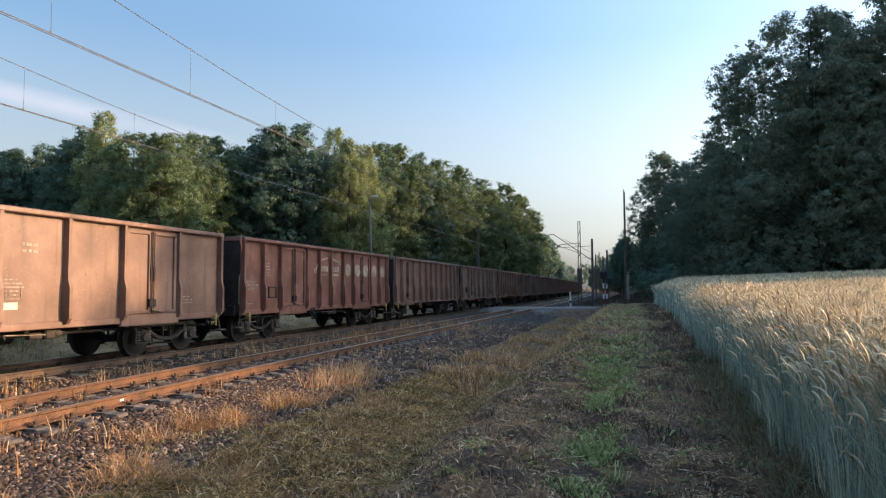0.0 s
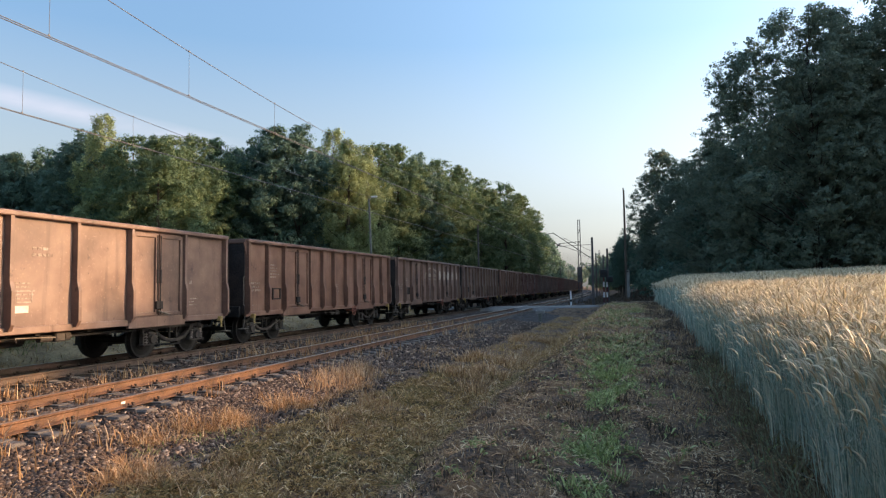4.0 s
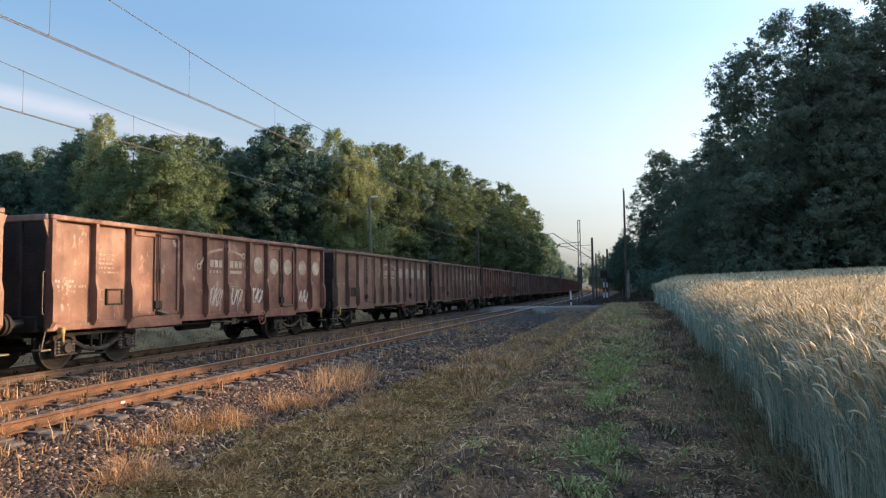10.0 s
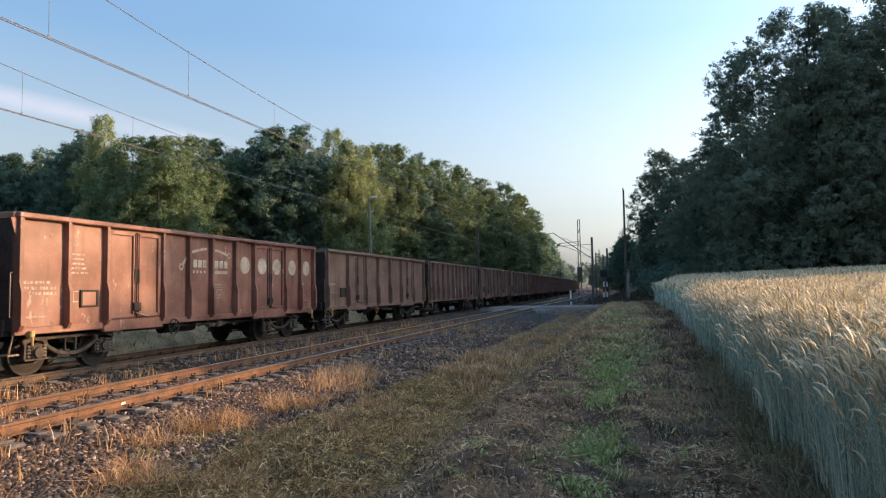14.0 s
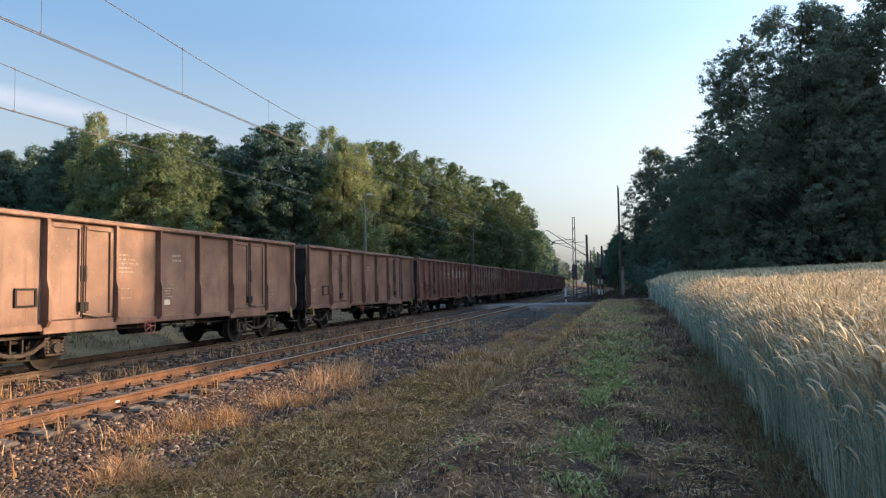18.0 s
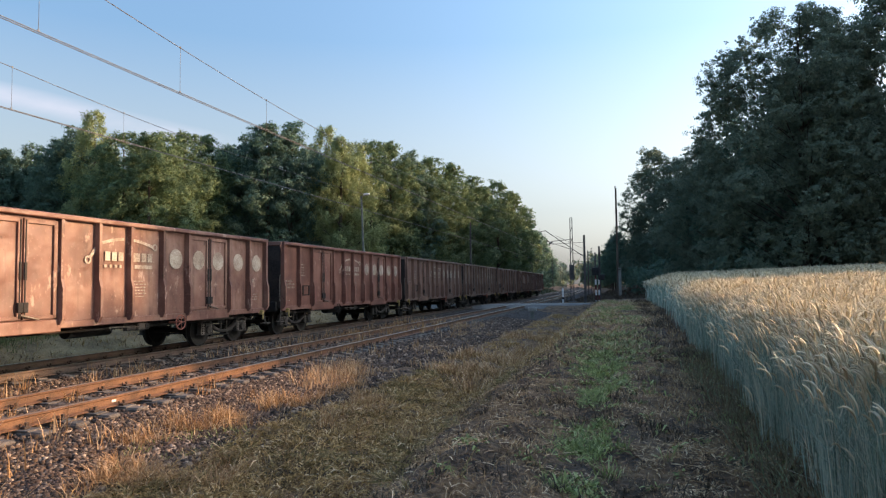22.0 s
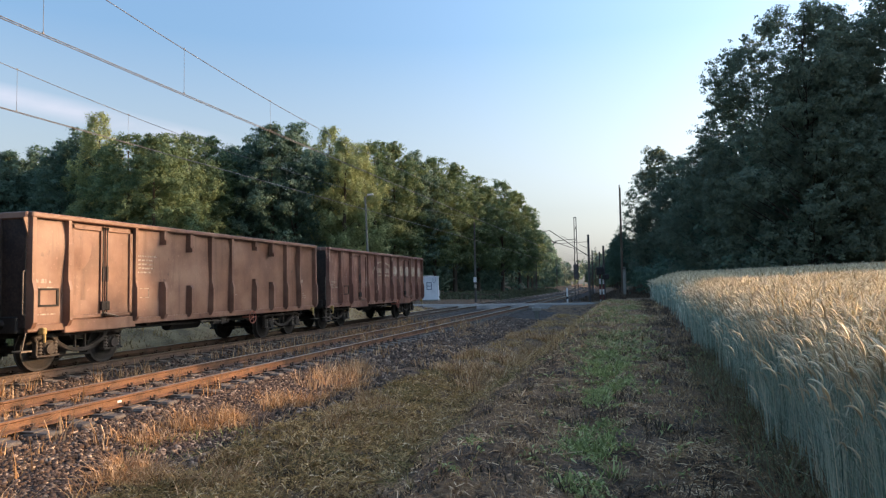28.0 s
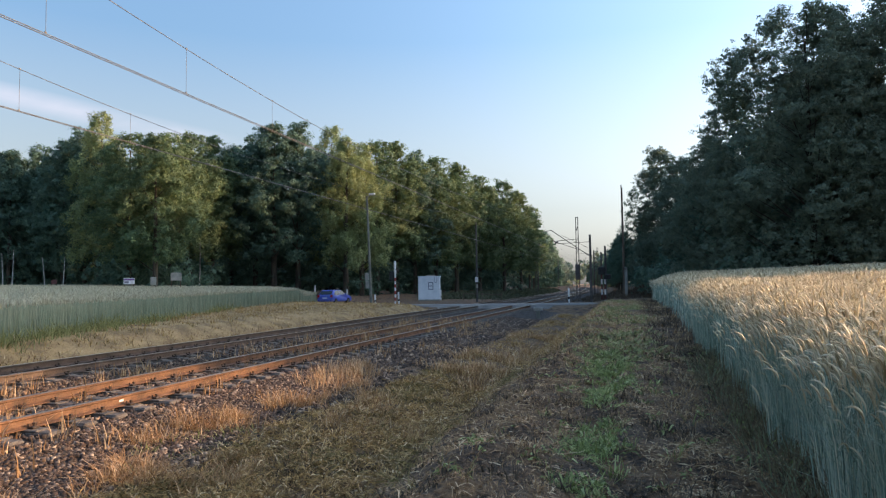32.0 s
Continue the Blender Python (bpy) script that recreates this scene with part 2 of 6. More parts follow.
PAINTS = {
    "brown": wagon_paint("brown_wagon_paint", (0.125, 0.07, 0.051), (0.175, 0.1, 0.072), (0.225, 0.136, 0.1)),
    "orange": wagon_paint("rusty_orange_wagon_paint", (0.12, 0.061, 0.041), (0.17, 0.09, 0.06), (0.215, 0.127, 0.09), 0.1),
    "dark": wagon_paint("dark_brown_wagon_paint", (0.115, 0.068, 0.05), (0.165, 0.099, 0.072), (0.215, 0.138, 0.102)),
    "red": wagon_paint("red_brown_wagon_paint", (0.12, 0.05, 0.036), (0.17, 0.073, 0.052), (0.22, 0.11, 0.08), 0.25, 0.01),
    "pale": wagon_paint("peeling_wagon_paint", (0.12, 0.056, 0.042), (0.175, 0.085, 0.062), (0.235, 0.135, 0.1), 0.6, 0.035),
}
M_wire = plain("grey_wire", (0.085, 0.085, 0.085), 0.5, 0.0)
M_mast = noisy("grey_steel_mast", (0.045, 0.042, 0.04), (0.11, 0.1, 0.095), 3, 30, 0.7, 0.1)
M_wood = noisy("weathered_wood_pole", (0.07, 0.05, 0.036), (0.19, 0.14, 0.1), 4, 30, 0.9, 0.3, stretch=(1, 1, 0.1))
M_conc = noisy("pale_concrete", (0.2, 0.19, 0.17), (0.36, 0.34, 0.3), 2, 30, 0.9, 0.2)
M_wpaint = noisy("white_paint", (0.6, 0.6, 0.6), (0.78, 0.78, 0.78), 3, 30, 0.6, 0.05)
M_rpaint = noisy("red_paint", (0.25, 0.03, 0.03), (0.4, 0.06, 0.05), 3, 30, 0.6, 0.05)
M_black = plain("black_paint", (0.012, 0.012, 0.013), 0.6)
M_cabin = noisy("pale_grey_cabin_sheet", (0.64, 0.68, 0.73), (0.77, 0.8, 0.84), 1.5, 20, 0.55, 0.05)
M_carblue = noisy("blue_car_paint", (0.05, 0.08, 0.36), (0.08, 0.12, 0.46), 1, 8, 0.3, 0)
M_glass = plain("dark_window_glass", (0.015, 0.018, 0.02), 0.08)
M_rubber = plain("black_rubber", (0.015, 0.015, 0.015), 0.9)
M_lamp = plain("red_lamp_glass", (0.4, 0.02, 0.02), 0.25)
M_bark = noisy("tree_bark", (0.03, 0.024, 0.018), (0.1, 0.08, 0.06), 3, 20, 0.95, 0.5, stretch=(1, 1, 0.2), depth=0.05)
M_birch = noisy("birch_bark", (0.12, 0.11, 0.1), (0.62, 0.6, 0.56), 4, 14, 0.9, 0.2, stretch=(1, 1, 2))
LEAF = {
    "oak": islands("oak_leaves", [(0.0, (0.082, 0.138, 0.07)), (0.6, (0.132, 0.192, 0.088)), (1.0, (0.185, 0.24, 0.108))], 0.75, 0.4),
    "birch": islands("birch_leaves", [(0.0, (0.185, 0.24, 0.105)), (0.6, (0.255, 0.31, 0.14)), (1.0, (0.32, 0.365, 0.175))], 0.75, 0.4),
    # these leaf tones are darkened to carry the shade within the wood
    "shade": islands("shaded_wood_leaves", [(0.0, (0.065, 0.12, 0.09)), (0.6, (0.105, 0.18, 0.125)), (1.0, (0.14, 0.215, 0.138))], 0.75, 0.4),
    "dark": islands("dark_leaves", [(0.0, (0.135, 0.185, 0.135)), (0.6, (0.18, 0.232, 0.165)), (1.0, (0.215, 0.262, 0.175))], 0.8, 0.5),
}
M_stalk = islands("cereal_stalk", [(0.0, (0.1, 0.16, 0.12)), (0.35, (0.29, 0.41, 0.33)), (0.8, (0.5, 0.59, 0.48)), (1.0, (0.78, 0.73, 0.55))], 0.7, 0.35)
M_ear = islands("cereal_ear", [(0.0, (0.45, 0.37, 0.22)), (0.5, (0.75, 0.65, 0.44)), (1.0, (0.92, 0.85, 0.66))], 0.7, 0.4)
# dark tones stand in for the shade deep between the cereal stalks
M_field_shade = noisy("field_shade_sheet", (0.06, 0.065, 0.035), (0.2, 0.17, 0.085), 3.0, 18.0, 0.95, 0.8, depth=0.08)
M_hay = islands("dry_grass", [(0.0, (0.13, 0.075, 0.024)), (0.5, (0.4, 0.235, 0.072)), (0.85, (0.64, 0.42, 0.17)), (1.0, (0.85, 0.66, 0.4))], 0.85, 0.25)
M_straw = islands("dry_stalks", [(0.0, (0.25, 0.13, 0.05)), (0.6, (0.46, 0.27, 0.12)), (1.0, (0.74, 0.55, 0.33))], 0.85, 0.25)
M_litter = islands("grey_litter", [(0.0, (0.24, 0.13, 0.06)), (0.5, (0.56, 0.35, 0.175)), (1.0, (0.88, 0.67, 0.42))], 0.9, 0.2)
M_dead = islands("dark_dead_grass", [(0.0, (0.04, 0.03, 0.02)), (0.6, (0.1, 0.072, 0.045)), (1.0, (0.18, 0.13, 0.085))], 0.9, 0.1)
M_olive = islands("olive_grass", [(0.0, (0.075, 0.056, 0.018)), (0.6, (0.22, 0.155, 0.046)), (1.0, (0.39, 0.28, 0.1))], 0.85, 0.25)
M_brown = islands("dead_leaves", [(0.0, (0.08, 0.043, 0.022)), (0.6, (0.3, 0.165, 0.085)), (1.0, (0.52, 0.335, 0.19))], 0.85, 0.15)
M_margin = islands("field_margin", [(0.0, (0.1, 0.075, 0.04)), (0.6, (0.26, 0.2, 0.11)), (1.0, (0.3, 0.36, 0.2))], 0.85, 0.25)
M_stubble = islands("dry_stubble", [(0.0, (0.18, 0.095, 0.04)), (0.55, (0.48, 0.285, 0.13)), (0.9, (0.74, 0.5, 0.26)), (1.0, (0.9, 0.74, 0.5))], 0.85, 0.25)
M_pathgrass = islands("path_grass", [(0.0, (0.145, 0.145, 0.05)), (0.6, (0.3, 0.3, 0.11)), (1.0, (0.46, 0.45, 0.2))], 0.8, 0.3)
M_lineside = islands("shaded_rough_grass", [(0.0, (0.035, 0.045, 0.025)), (0.6, (0.09, 0.105, 0.055)), (1.0, (0.15, 0.16, 0.085))], 0.85, 0.2)
M_weed = islands("green_weeds", [(0.0, (0.13, 0.155, 0.045)), (0.6, (0.29, 0.33, 0.1)), (1.0, (0.54, 0.56, 0.24))], 0.75, 0.3)


# ---- building blocks ----
def part(name, bm, mat=None, parent=None, label=""):
    me = bm
    if isinstance(bm, bmesh.types.BMesh):
        me = bpy.data.meshes.new(name)
        bm.to_mesh(me)
        bm.free()
    if not me.materials:
        me.materials.append(mat)
    ob = new(name, me)
    ob.parent = parent
    if label:
        tagged(ob, label)
    return ob


def thing(name, m, label, category, group="", kind=""):
    ob = new(name)
    ob.matrix_basis = m
    return tagged(ob, label, category, group, kind)


def box(bm, x0, x1, y0, y1, z0, z1, turn=None, soft=0.0):
    m = Matrix.LocRotScale(((x0 + x1) / 2, (y0 + y1) / 2, (z0 + z1) / 2), turn, (abs(x1 - x0), abs(y1 - y0), abs(z1 - z0)))
    r = bmesh.ops.create_cube(bm, size=1, matrix=m)
    if soft:
        edges = list({e for v in r["verts"] for e in v.link_edges})
        bmesh.ops.bevel(bm, geom=edges, offset=soft, segments=1, affect="EDGES")
    return bm


def rod(bm, p, q, r, n=8, r2=None):
    p, q = Vector(p), Vector(q)
    d = q - p
    m = Matrix.Translation((p + q) / 2) @ d.to_track_quat("Z", "Y").to_matrix().to_4x4()
    bmesh.ops.create_cone(bm, cap_ends=True, segments=n, radius1=r, radius2=r if r2 is None else r2, depth=d.length, matrix=m)
    return bm


def fresh():
    return bmesh.new()


def boxed(*a, **k):
    return box(bmesh.new(), *a, **k)


def rodded(*a, **k):
    return rod(bmesh.new(), *a, **k)


def sheet(name, verts, faces, mat, smooth=False):
    me = bpy.data.meshes.new(name)
    me.from_pydata(np.asarray(verts, float).tolist(), [], faces.tolist() if hasattr(faces, "tolist") else faces)
    if smooth:
        me.polygons.foreach_set("use_smooth", [True] * len(me.polygons))
    me.materials.append(mat)
    return me


def raw_mesh(name, verts, quads, mat):
    """A mesh of equal faces from arrays, built quickly."""
    me = bpy.data.meshes.new(name)
    verts, quads = np.ascontiguousarray(verts, dtype=np.float32), np.ascontiguousarray(quads, dtype=np.int32)
    k = quads.shape[1]
    me.vertices.add(len(verts))
    me.vertices.foreach_set("co", verts.ravel())
    me.loops.add(quads.size)
    me.loops.foreach_set("vertex_index", quads.ravel())
    me.polygons.add(len(quads))
    me.polygons.foreach_set("loop_start", np.arange(0, quads.size, k, dtype=np.int32))
    me.polygons.foreach_set("loop_total", np.full(len(quads), k, dtype=np.int32))
    me.materials.append(mat)
    me.update(calc_edges=True)
    return me


def grid_mesh(name, xs, ys, height, mat, shift=False):
    X, Y = np.meshgrid(xs, ys)
    if shift:
        X = X - bend_np(Y)
    Z = height(X, Y)
    nx, ny = len(xs), len(ys)
    i = np.arange(nx * ny).reshape(ny, nx)
    q = np.stack([i[:-1, :-1], i[:-1, 1:], i[1:, 1:], i[1:, :-1]], -1).reshape(-1, 4)
    me = raw_mesh(name, np.stack([X, Y, Z], -1).reshape(-1, 3), q, mat)
    me.polygons.foreach_set("use_smooth", [True] * len(me.polygons))
    return me


rng = np.random.default_rng(5)


def blades(base, height, width, lean, way, mat, name, segs=2):
    """Upright ribbons that bend over: arrays of base points, heights, widths, lean and direction."""
    n = len(base)
    t = np.linspace(0, 1, segs + 1)
    side = way + np.pi / 2 + rng.uniform(-0.8, 0.8, n)
    d, s = np.stack([np.cos(way), np.sin(way)], -1), np.stack([np.cos(side), np.sin(side)], -1)
    rows = []
    for k in t:
        c = np.empty((n, 3))
        c[:, :2] = base[:, :2] + d * (lean * height * k * k)[:, None]
        c[:, 2] = base[:, 2] + height * (k - 0.25 * np.minimum(lean, 1.5) * k * k)
        w = width * (1 - 0.85 * k) / 2
        off = np.concatenate([s * w[:, None], np.zeros((n, 1))], 1)
        rows += [c - off, c + off]
    V = np.stack(rows, 1)
    m = 2 * (segs + 1)
    b0 = (np.arange(n) * m)[:, None]
    F = np.concatenate([b0 + np.array([[2 * k, 2 * k + 1, 2 * k + 3, 2 * k + 2]]) for k in range(segs)], 0)
    return raw_mesh(name, V.reshape(-1, 3), F, mat)


# ---- ground, ballast, road ----
def spaced(*spans):
    return np.unique(np.concatenate([np.arange(a, b, s) for a, b, s in spans]))


def lumps(x, y, size, seed):
    """Smooth random values between -1 and 1, one knot every size metres."""
    g = np.random.default_rng(seed).uniform(-1, 1, (256, 256))
    u, v = np.asarray(x, float) / size + 1000, np.asarray(y, float) / size + 1000
    i, j = np.floor(u).astype(int), np.floor(v).astype(int)
    a, b = step(0, 1, u - i), step(0, 1, v - j)
    k = lambda p, q: g[p % 256, q % 256]
    return (k(i, j) * (1 - a) + k(i + 1, j) * a) * (1 - b) + (k(i, j + 1) * (1 - a) + k(i + 1, j + 1) * a) * b


def rough_ground(x, y):
    z = ground_z(x, y)
    near = np.exp(-(np.hypot(x, y) / 45) ** 2)
    w = 0.06 * lumps(x, y, 1.1, 1) + 0.05 * lumps(x, y, 0.42, 2) + 0.02 * np.sin(2.1 * x + 0.7 * y) * np.sin(1.3 * y - 0.4 * x)
    w0 = 0.035 * np.sin(2.1 * x + 0.7 * y) * np.sin(1.3 * y - 0.4 * x) + 0.02 * np.sin(5.3 * x + 1.9) * np.sin(4.1 * y + x)
    ruts = -0.05 * np.exp(-((x + 0.55) / 0.22) ** 2) - 0.05 * np.exp(-((x - 0.95) / 0.25) ** 2)
    bank = step(-3.6, -2.8, x) * (1 - step(-1.0, -0.2, x))
    clods = (0.035 * lumps(x, y, 0.23, 3) + 0.05 * lumps(x, y, 0.6, 4)) * (0.35 + bank)
    return z + (w + ruts + clods) * near


gx = spaced((-2500, -300, 200), (-300, -60, 12), (-60, -16, 1.5), (-16, -6, 0.4), (-6, -3.4, 0.13), (-3.4, 1.8, 0.085), (1.8, 2.4, 0.13), (2.4, 12, 0.4), (12, 60, 3), (60, 300, 15), (300, 2501, 200))
gy = spaced((-2500, -60, 200), (-60, -6, 6), (-6, 3, 0.5), (3, 12, 0.085), (12, 18, 0.14), (18, 30, 0.3), (30, 80, 1.0), (80, 300, 8), (300, 2501, 150))
tagged(part("ground", grid_mesh("ground", gx, gy, rough_ground, M_ground)), "dry trampled earth with litter beside a railway", "ground", kind="structure")

bx = np.array([-15.7, -15.2, -14.9, -14.65, -14.3, -13.6, -12.95, -12.3, -11.6, -11.2, -10.8, -10.4, -10.0, -9.4, -8.67, -8.0, -7.72, -7.4, -7.1, -6.85, -6.6, -6.35, -6.0, -5.6, -5.2, -4.95])
bz = np.array([-0.7, -0.52, -0.37, -0.23, -0.22, -0.225, -0.22, -0.225, -0.23, -0.28, -0.3, -0.28, -0.23, -0.225, -0.22, -0.225, -0.238, -0.262, -0.3, -0.34, -0.375, -0.41, -0.44, -0.46, -0.485, -0.75])


def bed_z(o):
    return np.interp(o, bx, bz)


def bed(x, y):
    o = x + bend_np(y)
    return bed_z(o) + 0.015 * np.sin(9 * x + 2 * y) * np.sin(7 * y - 3 * x)


bxs = np.unique(np.concatenate([bx, np.arange(-15.6, -5.0, 0.12)]))
tagged(part("ballast", grid_mesh("ballast", bxs, spaced((-40, 2, 2), (2, 34, 0.14), (34, 60, 0.6), (60, 900, 4)), bed, M_ballast, True)), "brown stone ballast bed under two railway tracks", "ballast", kind="structure")


def stones(n, x0, x1, y0, y1, size, floor):
    """Loose angular stones on a surface."""
    x, y = rng.uniform(x0, x1, n), rng.uniform(y0, y1, n)
    cube = np.array([[-1, -1, -1], [1, -1, -1], [1, 1, -1], [-1, 1, -1], [-1, -1, 1], [1, -1, 1], [1, 1, 1], [-1, 1, 1]], float)
    V = cube[None] * rng.uniform(0.3, 1.15, (n, 8, 3)) * (size * rng.uniform(0.5, 1.15, n))[:, None, None]
    a, b = rng.uniform(0, 6.3, n), rng.uniform(-0.9, 0.9, n)
    ca, sa, cb, sb = np.cos(a)[:, None], np.sin(a)[:, None], np.cos(b)[:, None], np.sin(b)[:, None]
    X, Y, Z = V[..., 0], V[..., 1], V[..., 2]
    Y, Z = Y * cb - Z * sb, Y * sb + Z * cb
    X, Y = X * ca - Y * sa, X * sa + Y * ca
    V = np.stack([X + x[:, None], Y + y[:, None], Z + (floor(x, y) + size * 0.1)[:, None]], -1)
    q = np.array([[0, 3, 2, 1], [4, 5, 6, 7], [0, 1, 5, 4], [1, 2, 6, 5], [2, 3, 7, 6], [3, 0, 4, 7]])
    return V.reshape(-1, 3), (np.arange(n)[:, None, None] * 8 + q[None]).reshape(-1, 4)


def heap(name, sets, mat, label):
    vs, fs, k = [], [], 0
    for v, f in sets:
        vs.append(v)
        fs.append(f + k)
        k += len(v)
    return tagged(part(name, raw_mesh(name, np.concatenate(vs), np.concatenate(fs), mat)), label, "stones", kind="stuff")


heap("ballast_stones", [
    stones(22000, -7.4, -5.85, 3.0, 16.0, 0.033, bed), stones(9000, -11.9, -5.85, -8.0, 4.0, 0.036, bed), stones(9000, -7.3, -5.85, 16.0, 40.0, 0.05, bed),
    stones(13000, -11.9, -7.4, 4.0, 16.0, 0.034, bed), stones(5000, -14.8, -7.3, 16.0, 34.0, 0.045, bed),
    stones(5200, -6.0, -5.0, 10.0, 40.0, 0.04, bed), stones(3800, -6.0, -5.2, 3.0, 10.0, 0.03, bed)], M_stone, "loose brown and grey crushed stones of the track bed")


def strip(name, pts, width, z, mat, label, category):
    """A road along a line of points."""
    vs, fs = [], []
    for i, p in enumerate(pts):
        a, b = Vector(pts[max(0, i - 1)]), Vector(pts[min(len(pts) - 1, i + 1)])
        d = (b - a).normalized()
        s = Vector((-d.y, d.x)) * width / 2
        for k in (-1, -0.9, 0, 0.9, 1):
            vs.append((p[0] + s.x * k, p[1] + s.y * k, z(p[0] + s.x * k, p[1] + s.y * k) - (0.5 if abs(k) == 1 else 0)))
        if i:
            fs += [(5 * i - 5 + k, 5 * i - 4 + k, 5 * i + 1 + k, 5 * i + k) for k in range(4)]
    return tagged(part(name, sheet(name, vs, fs, mat, True)), label, category, kind="structure")


def road_z(x, y):
    o = x + float(bend_np(y))
    return -0.012 if -17 < o < -3 else float(ground_z(x, y)) + 0.05


strip("road", [(x, 57.0 + 0.12 * (x + 10)) for x in list(np.arange(-60, -17, 3.0)) + list(np.arange(-17, -3, 0.5))+ [-3.0]], 7.0, road_z, M_road, "worn grey asphalt road over the level crossing", "road")


# ---- tracks ----
def rail_profile():
    """Foot, web and head of a flat-bottomed rail, half section as x, z."""
    return [(-0.07, -0.17), (0.07, -0.17), (0.07, -0.158), (0.012, -0.135), (0.009, -0.05), (0.035, -0.035), (0.036, -0.004), (0.03, 0.0), (-0.03, 0.0), (-0.036, -0.004), (-0.035, -0.035), (-0.009, -0.05), (-0.012, -0.135), (-0.07, -0.158)]


def rail_mesh(off, steel):
    ys = np.concatenate([np.arange(-40, 46, 2.0), np.arange(46, 900, 4.0)])
    prof = rail_profile()
    k = len(prof)
    vs = [(off - bend(y) + px, y, pz) for y in ys for px, pz in prof]
    fs = [(i * k + j, i * k + (j + 1) % k, (i + 1) * k + (j + 1) % k, (i + 1) * k + j) for i in range(len(ys) - 1) for j in range(k)]
    me = sheet("rail", vs, fs, steel)
    me.materials.append(M_head)
    me.polygons.foreach_set("material_index", [1 if (i % k) in (6, 7, 8) else 0 for i in range(len(fs))])
    return me


def sleeper_mesh():
    bm = fresh()
    box(bm, -1.25, 1.25, -0.13, 0.13, -0.38, -0.19, soft=0.03)
    box(bm, -1.02, -0.5, -0.12, 0.12, -0.2, -0.172, soft=0.008)
    box(bm, 0.5, 1.02, -0.12, 0.12, -0.2, -0.172, soft=0.008)
    return bm


def clip_mesh():
    """A screw clamp that holds the rail foot, on both sides of the rail."""
    bm = fresh()
    for s in (-1, 1):
        box(bm, s * 0.06, s * 0.15, -0.05, 0.05, -0.172, -0.14, soft=0.006)
        rod(bm, (s * 0.115, 0, -0.15), (s * 0.115, 0, -0.095), 0.014, 6)
        rod(bm, (s * 0.115, 0, -0.115), (s * 0.115, 0, -0.09), 0.024, 6)
        for e in (-0.055, 0.055):
            rod(bm, (s * 0.075, e, -0.15), (s * 0.085, e * 1.2, -0.1), 0.012, 5)
    return bm


def railway(centre, steel, label):
    tr = thing("railway_track", Matrix.Identity(4), label, "railway track", "railway tracks", "structure")
    for s in (-0.7525, 0.7525):
        part("rail", rail_mesh(centre + s, steel), steel, tr)
    one, clips = part("sleeper", sleeper_mesh(), M_sleeper, tr), part("rail_clip", clip_mesh(), M_clip, tr)
    sl, cl = one.data, clips.data
    y, first, far = -6.0, True, []
    while y < 420:
        if y < 48:
            ob = one if first else part("sleeper", sl, M_sleeper, tr)
            ob.location = (centre, y, 0)
            for s in (-0.7525, 0.7525):
                if y < 22:
                    cb = clips if first else part("rail_clip", cl, M_clip, tr)
                    cb.location = (centre + s, y, 0)
                    first = False
        else:
            far.append((centre - bend(y), y))
        y += 0.6
    bm = fresh()
    for x, y in far:
        if not 52 < y < 62:
            box(bm, x - 1.25, x + 1.25, y - 0.13, y + 0.13, -0.3, -0.172)
    tagged(part("distant_sleepers", bm, M_sleeper, tr), kind="stuff")
    return tr


railway(NEAR_X, M_rail, "rusty rails on concrete sleepers, nearer track")
railway(FAR_X, M_usedrail, "rails on concrete sleepers, track carrying the freight train")
bm = boxed(-0.003, 0.003, -0.045, 0.045, -0.045, -0.01)
mark = part("paint_mark", bm, M_wpaint, bpy.data.objects["railway_track"])
mark.location = (NEAR_X + 0.7525 + 0.016, 8.9, -0.06)

# ---- freight wagons ----
PITCH, TOP = 13.6, 3.3
HALF, FLOOR, BODY = 1.39, 0.98, 12.5
SPOTS = {  # posts along the side from the end towards the camera, and the door openings
    "ribbed": ([1.2, 5.2, 6.2, 7.36, 11.42], [(2.28, 3.24, 4.15), (8.4, 9.36, 10.32)]),
    "sparse": ([5.44, 7.04], [(2.02, 2.98, 3.93), (8.65, 9.62, 10.6)]),
    "buckled": ([5.95, 6.95, 10.25, 11.2], [(0.93, 1.97, 2.92)]),
    "early_door": ([4.16, 5.3, 6.25, 7.27, 8.5, 9.68, 10.66, 11.68], [(1.03, 1.98, 2.91)]),
    "late_door": ([0.86, 1.86, 3.0, 4.2, 5.36, 6.3, 7.24, 8.4], [(9.57, 10.5, 11.5)]),
    "mid_door": ([1.03, 4.95, 6.04, 7.14, 8.17, 9.05, 10.1, 11.22], [(2.06, 3.08, 4.05)]),
}


def post_mesh(y, side, z0=FLOOR - 0.02, z1=TOP - 0.08, wide=0.11):
    """A pressed side post, deeper below the waist."""
    bm = fresh()
    prof = [(z0, 0.12), (z0 + 0.12, 0.19), (1.72, 0.19), (1.92, 0.135), (z1, 0.135)]
    prof = [(max(z0, min(z, z1)), d) for z, d in prof]
    rings = []
    for z, d in prof:
        x = side * HALF
        rings.append([bm.verts.new((x, y - wide / 2, z)), bm.verts.new((x + side * d, y - wide / 2 + 0.015, z)), bm.verts.new((x + side * d, y + wide / 2 - 0.015, z)), bm.verts.new((x, y + wide / 2, z))])
    for r, s in zip(rings, rings[1:]):
        for k in range(3):
            bm.faces.new((r[k], r[k + 1], s[k + 1], s[k]))
    for r in (rings[0], rings[-1]):
        bm.faces.new(r)
    bmesh.ops.recalc_face_normals(bm, faces=bm.faces)
    return bm


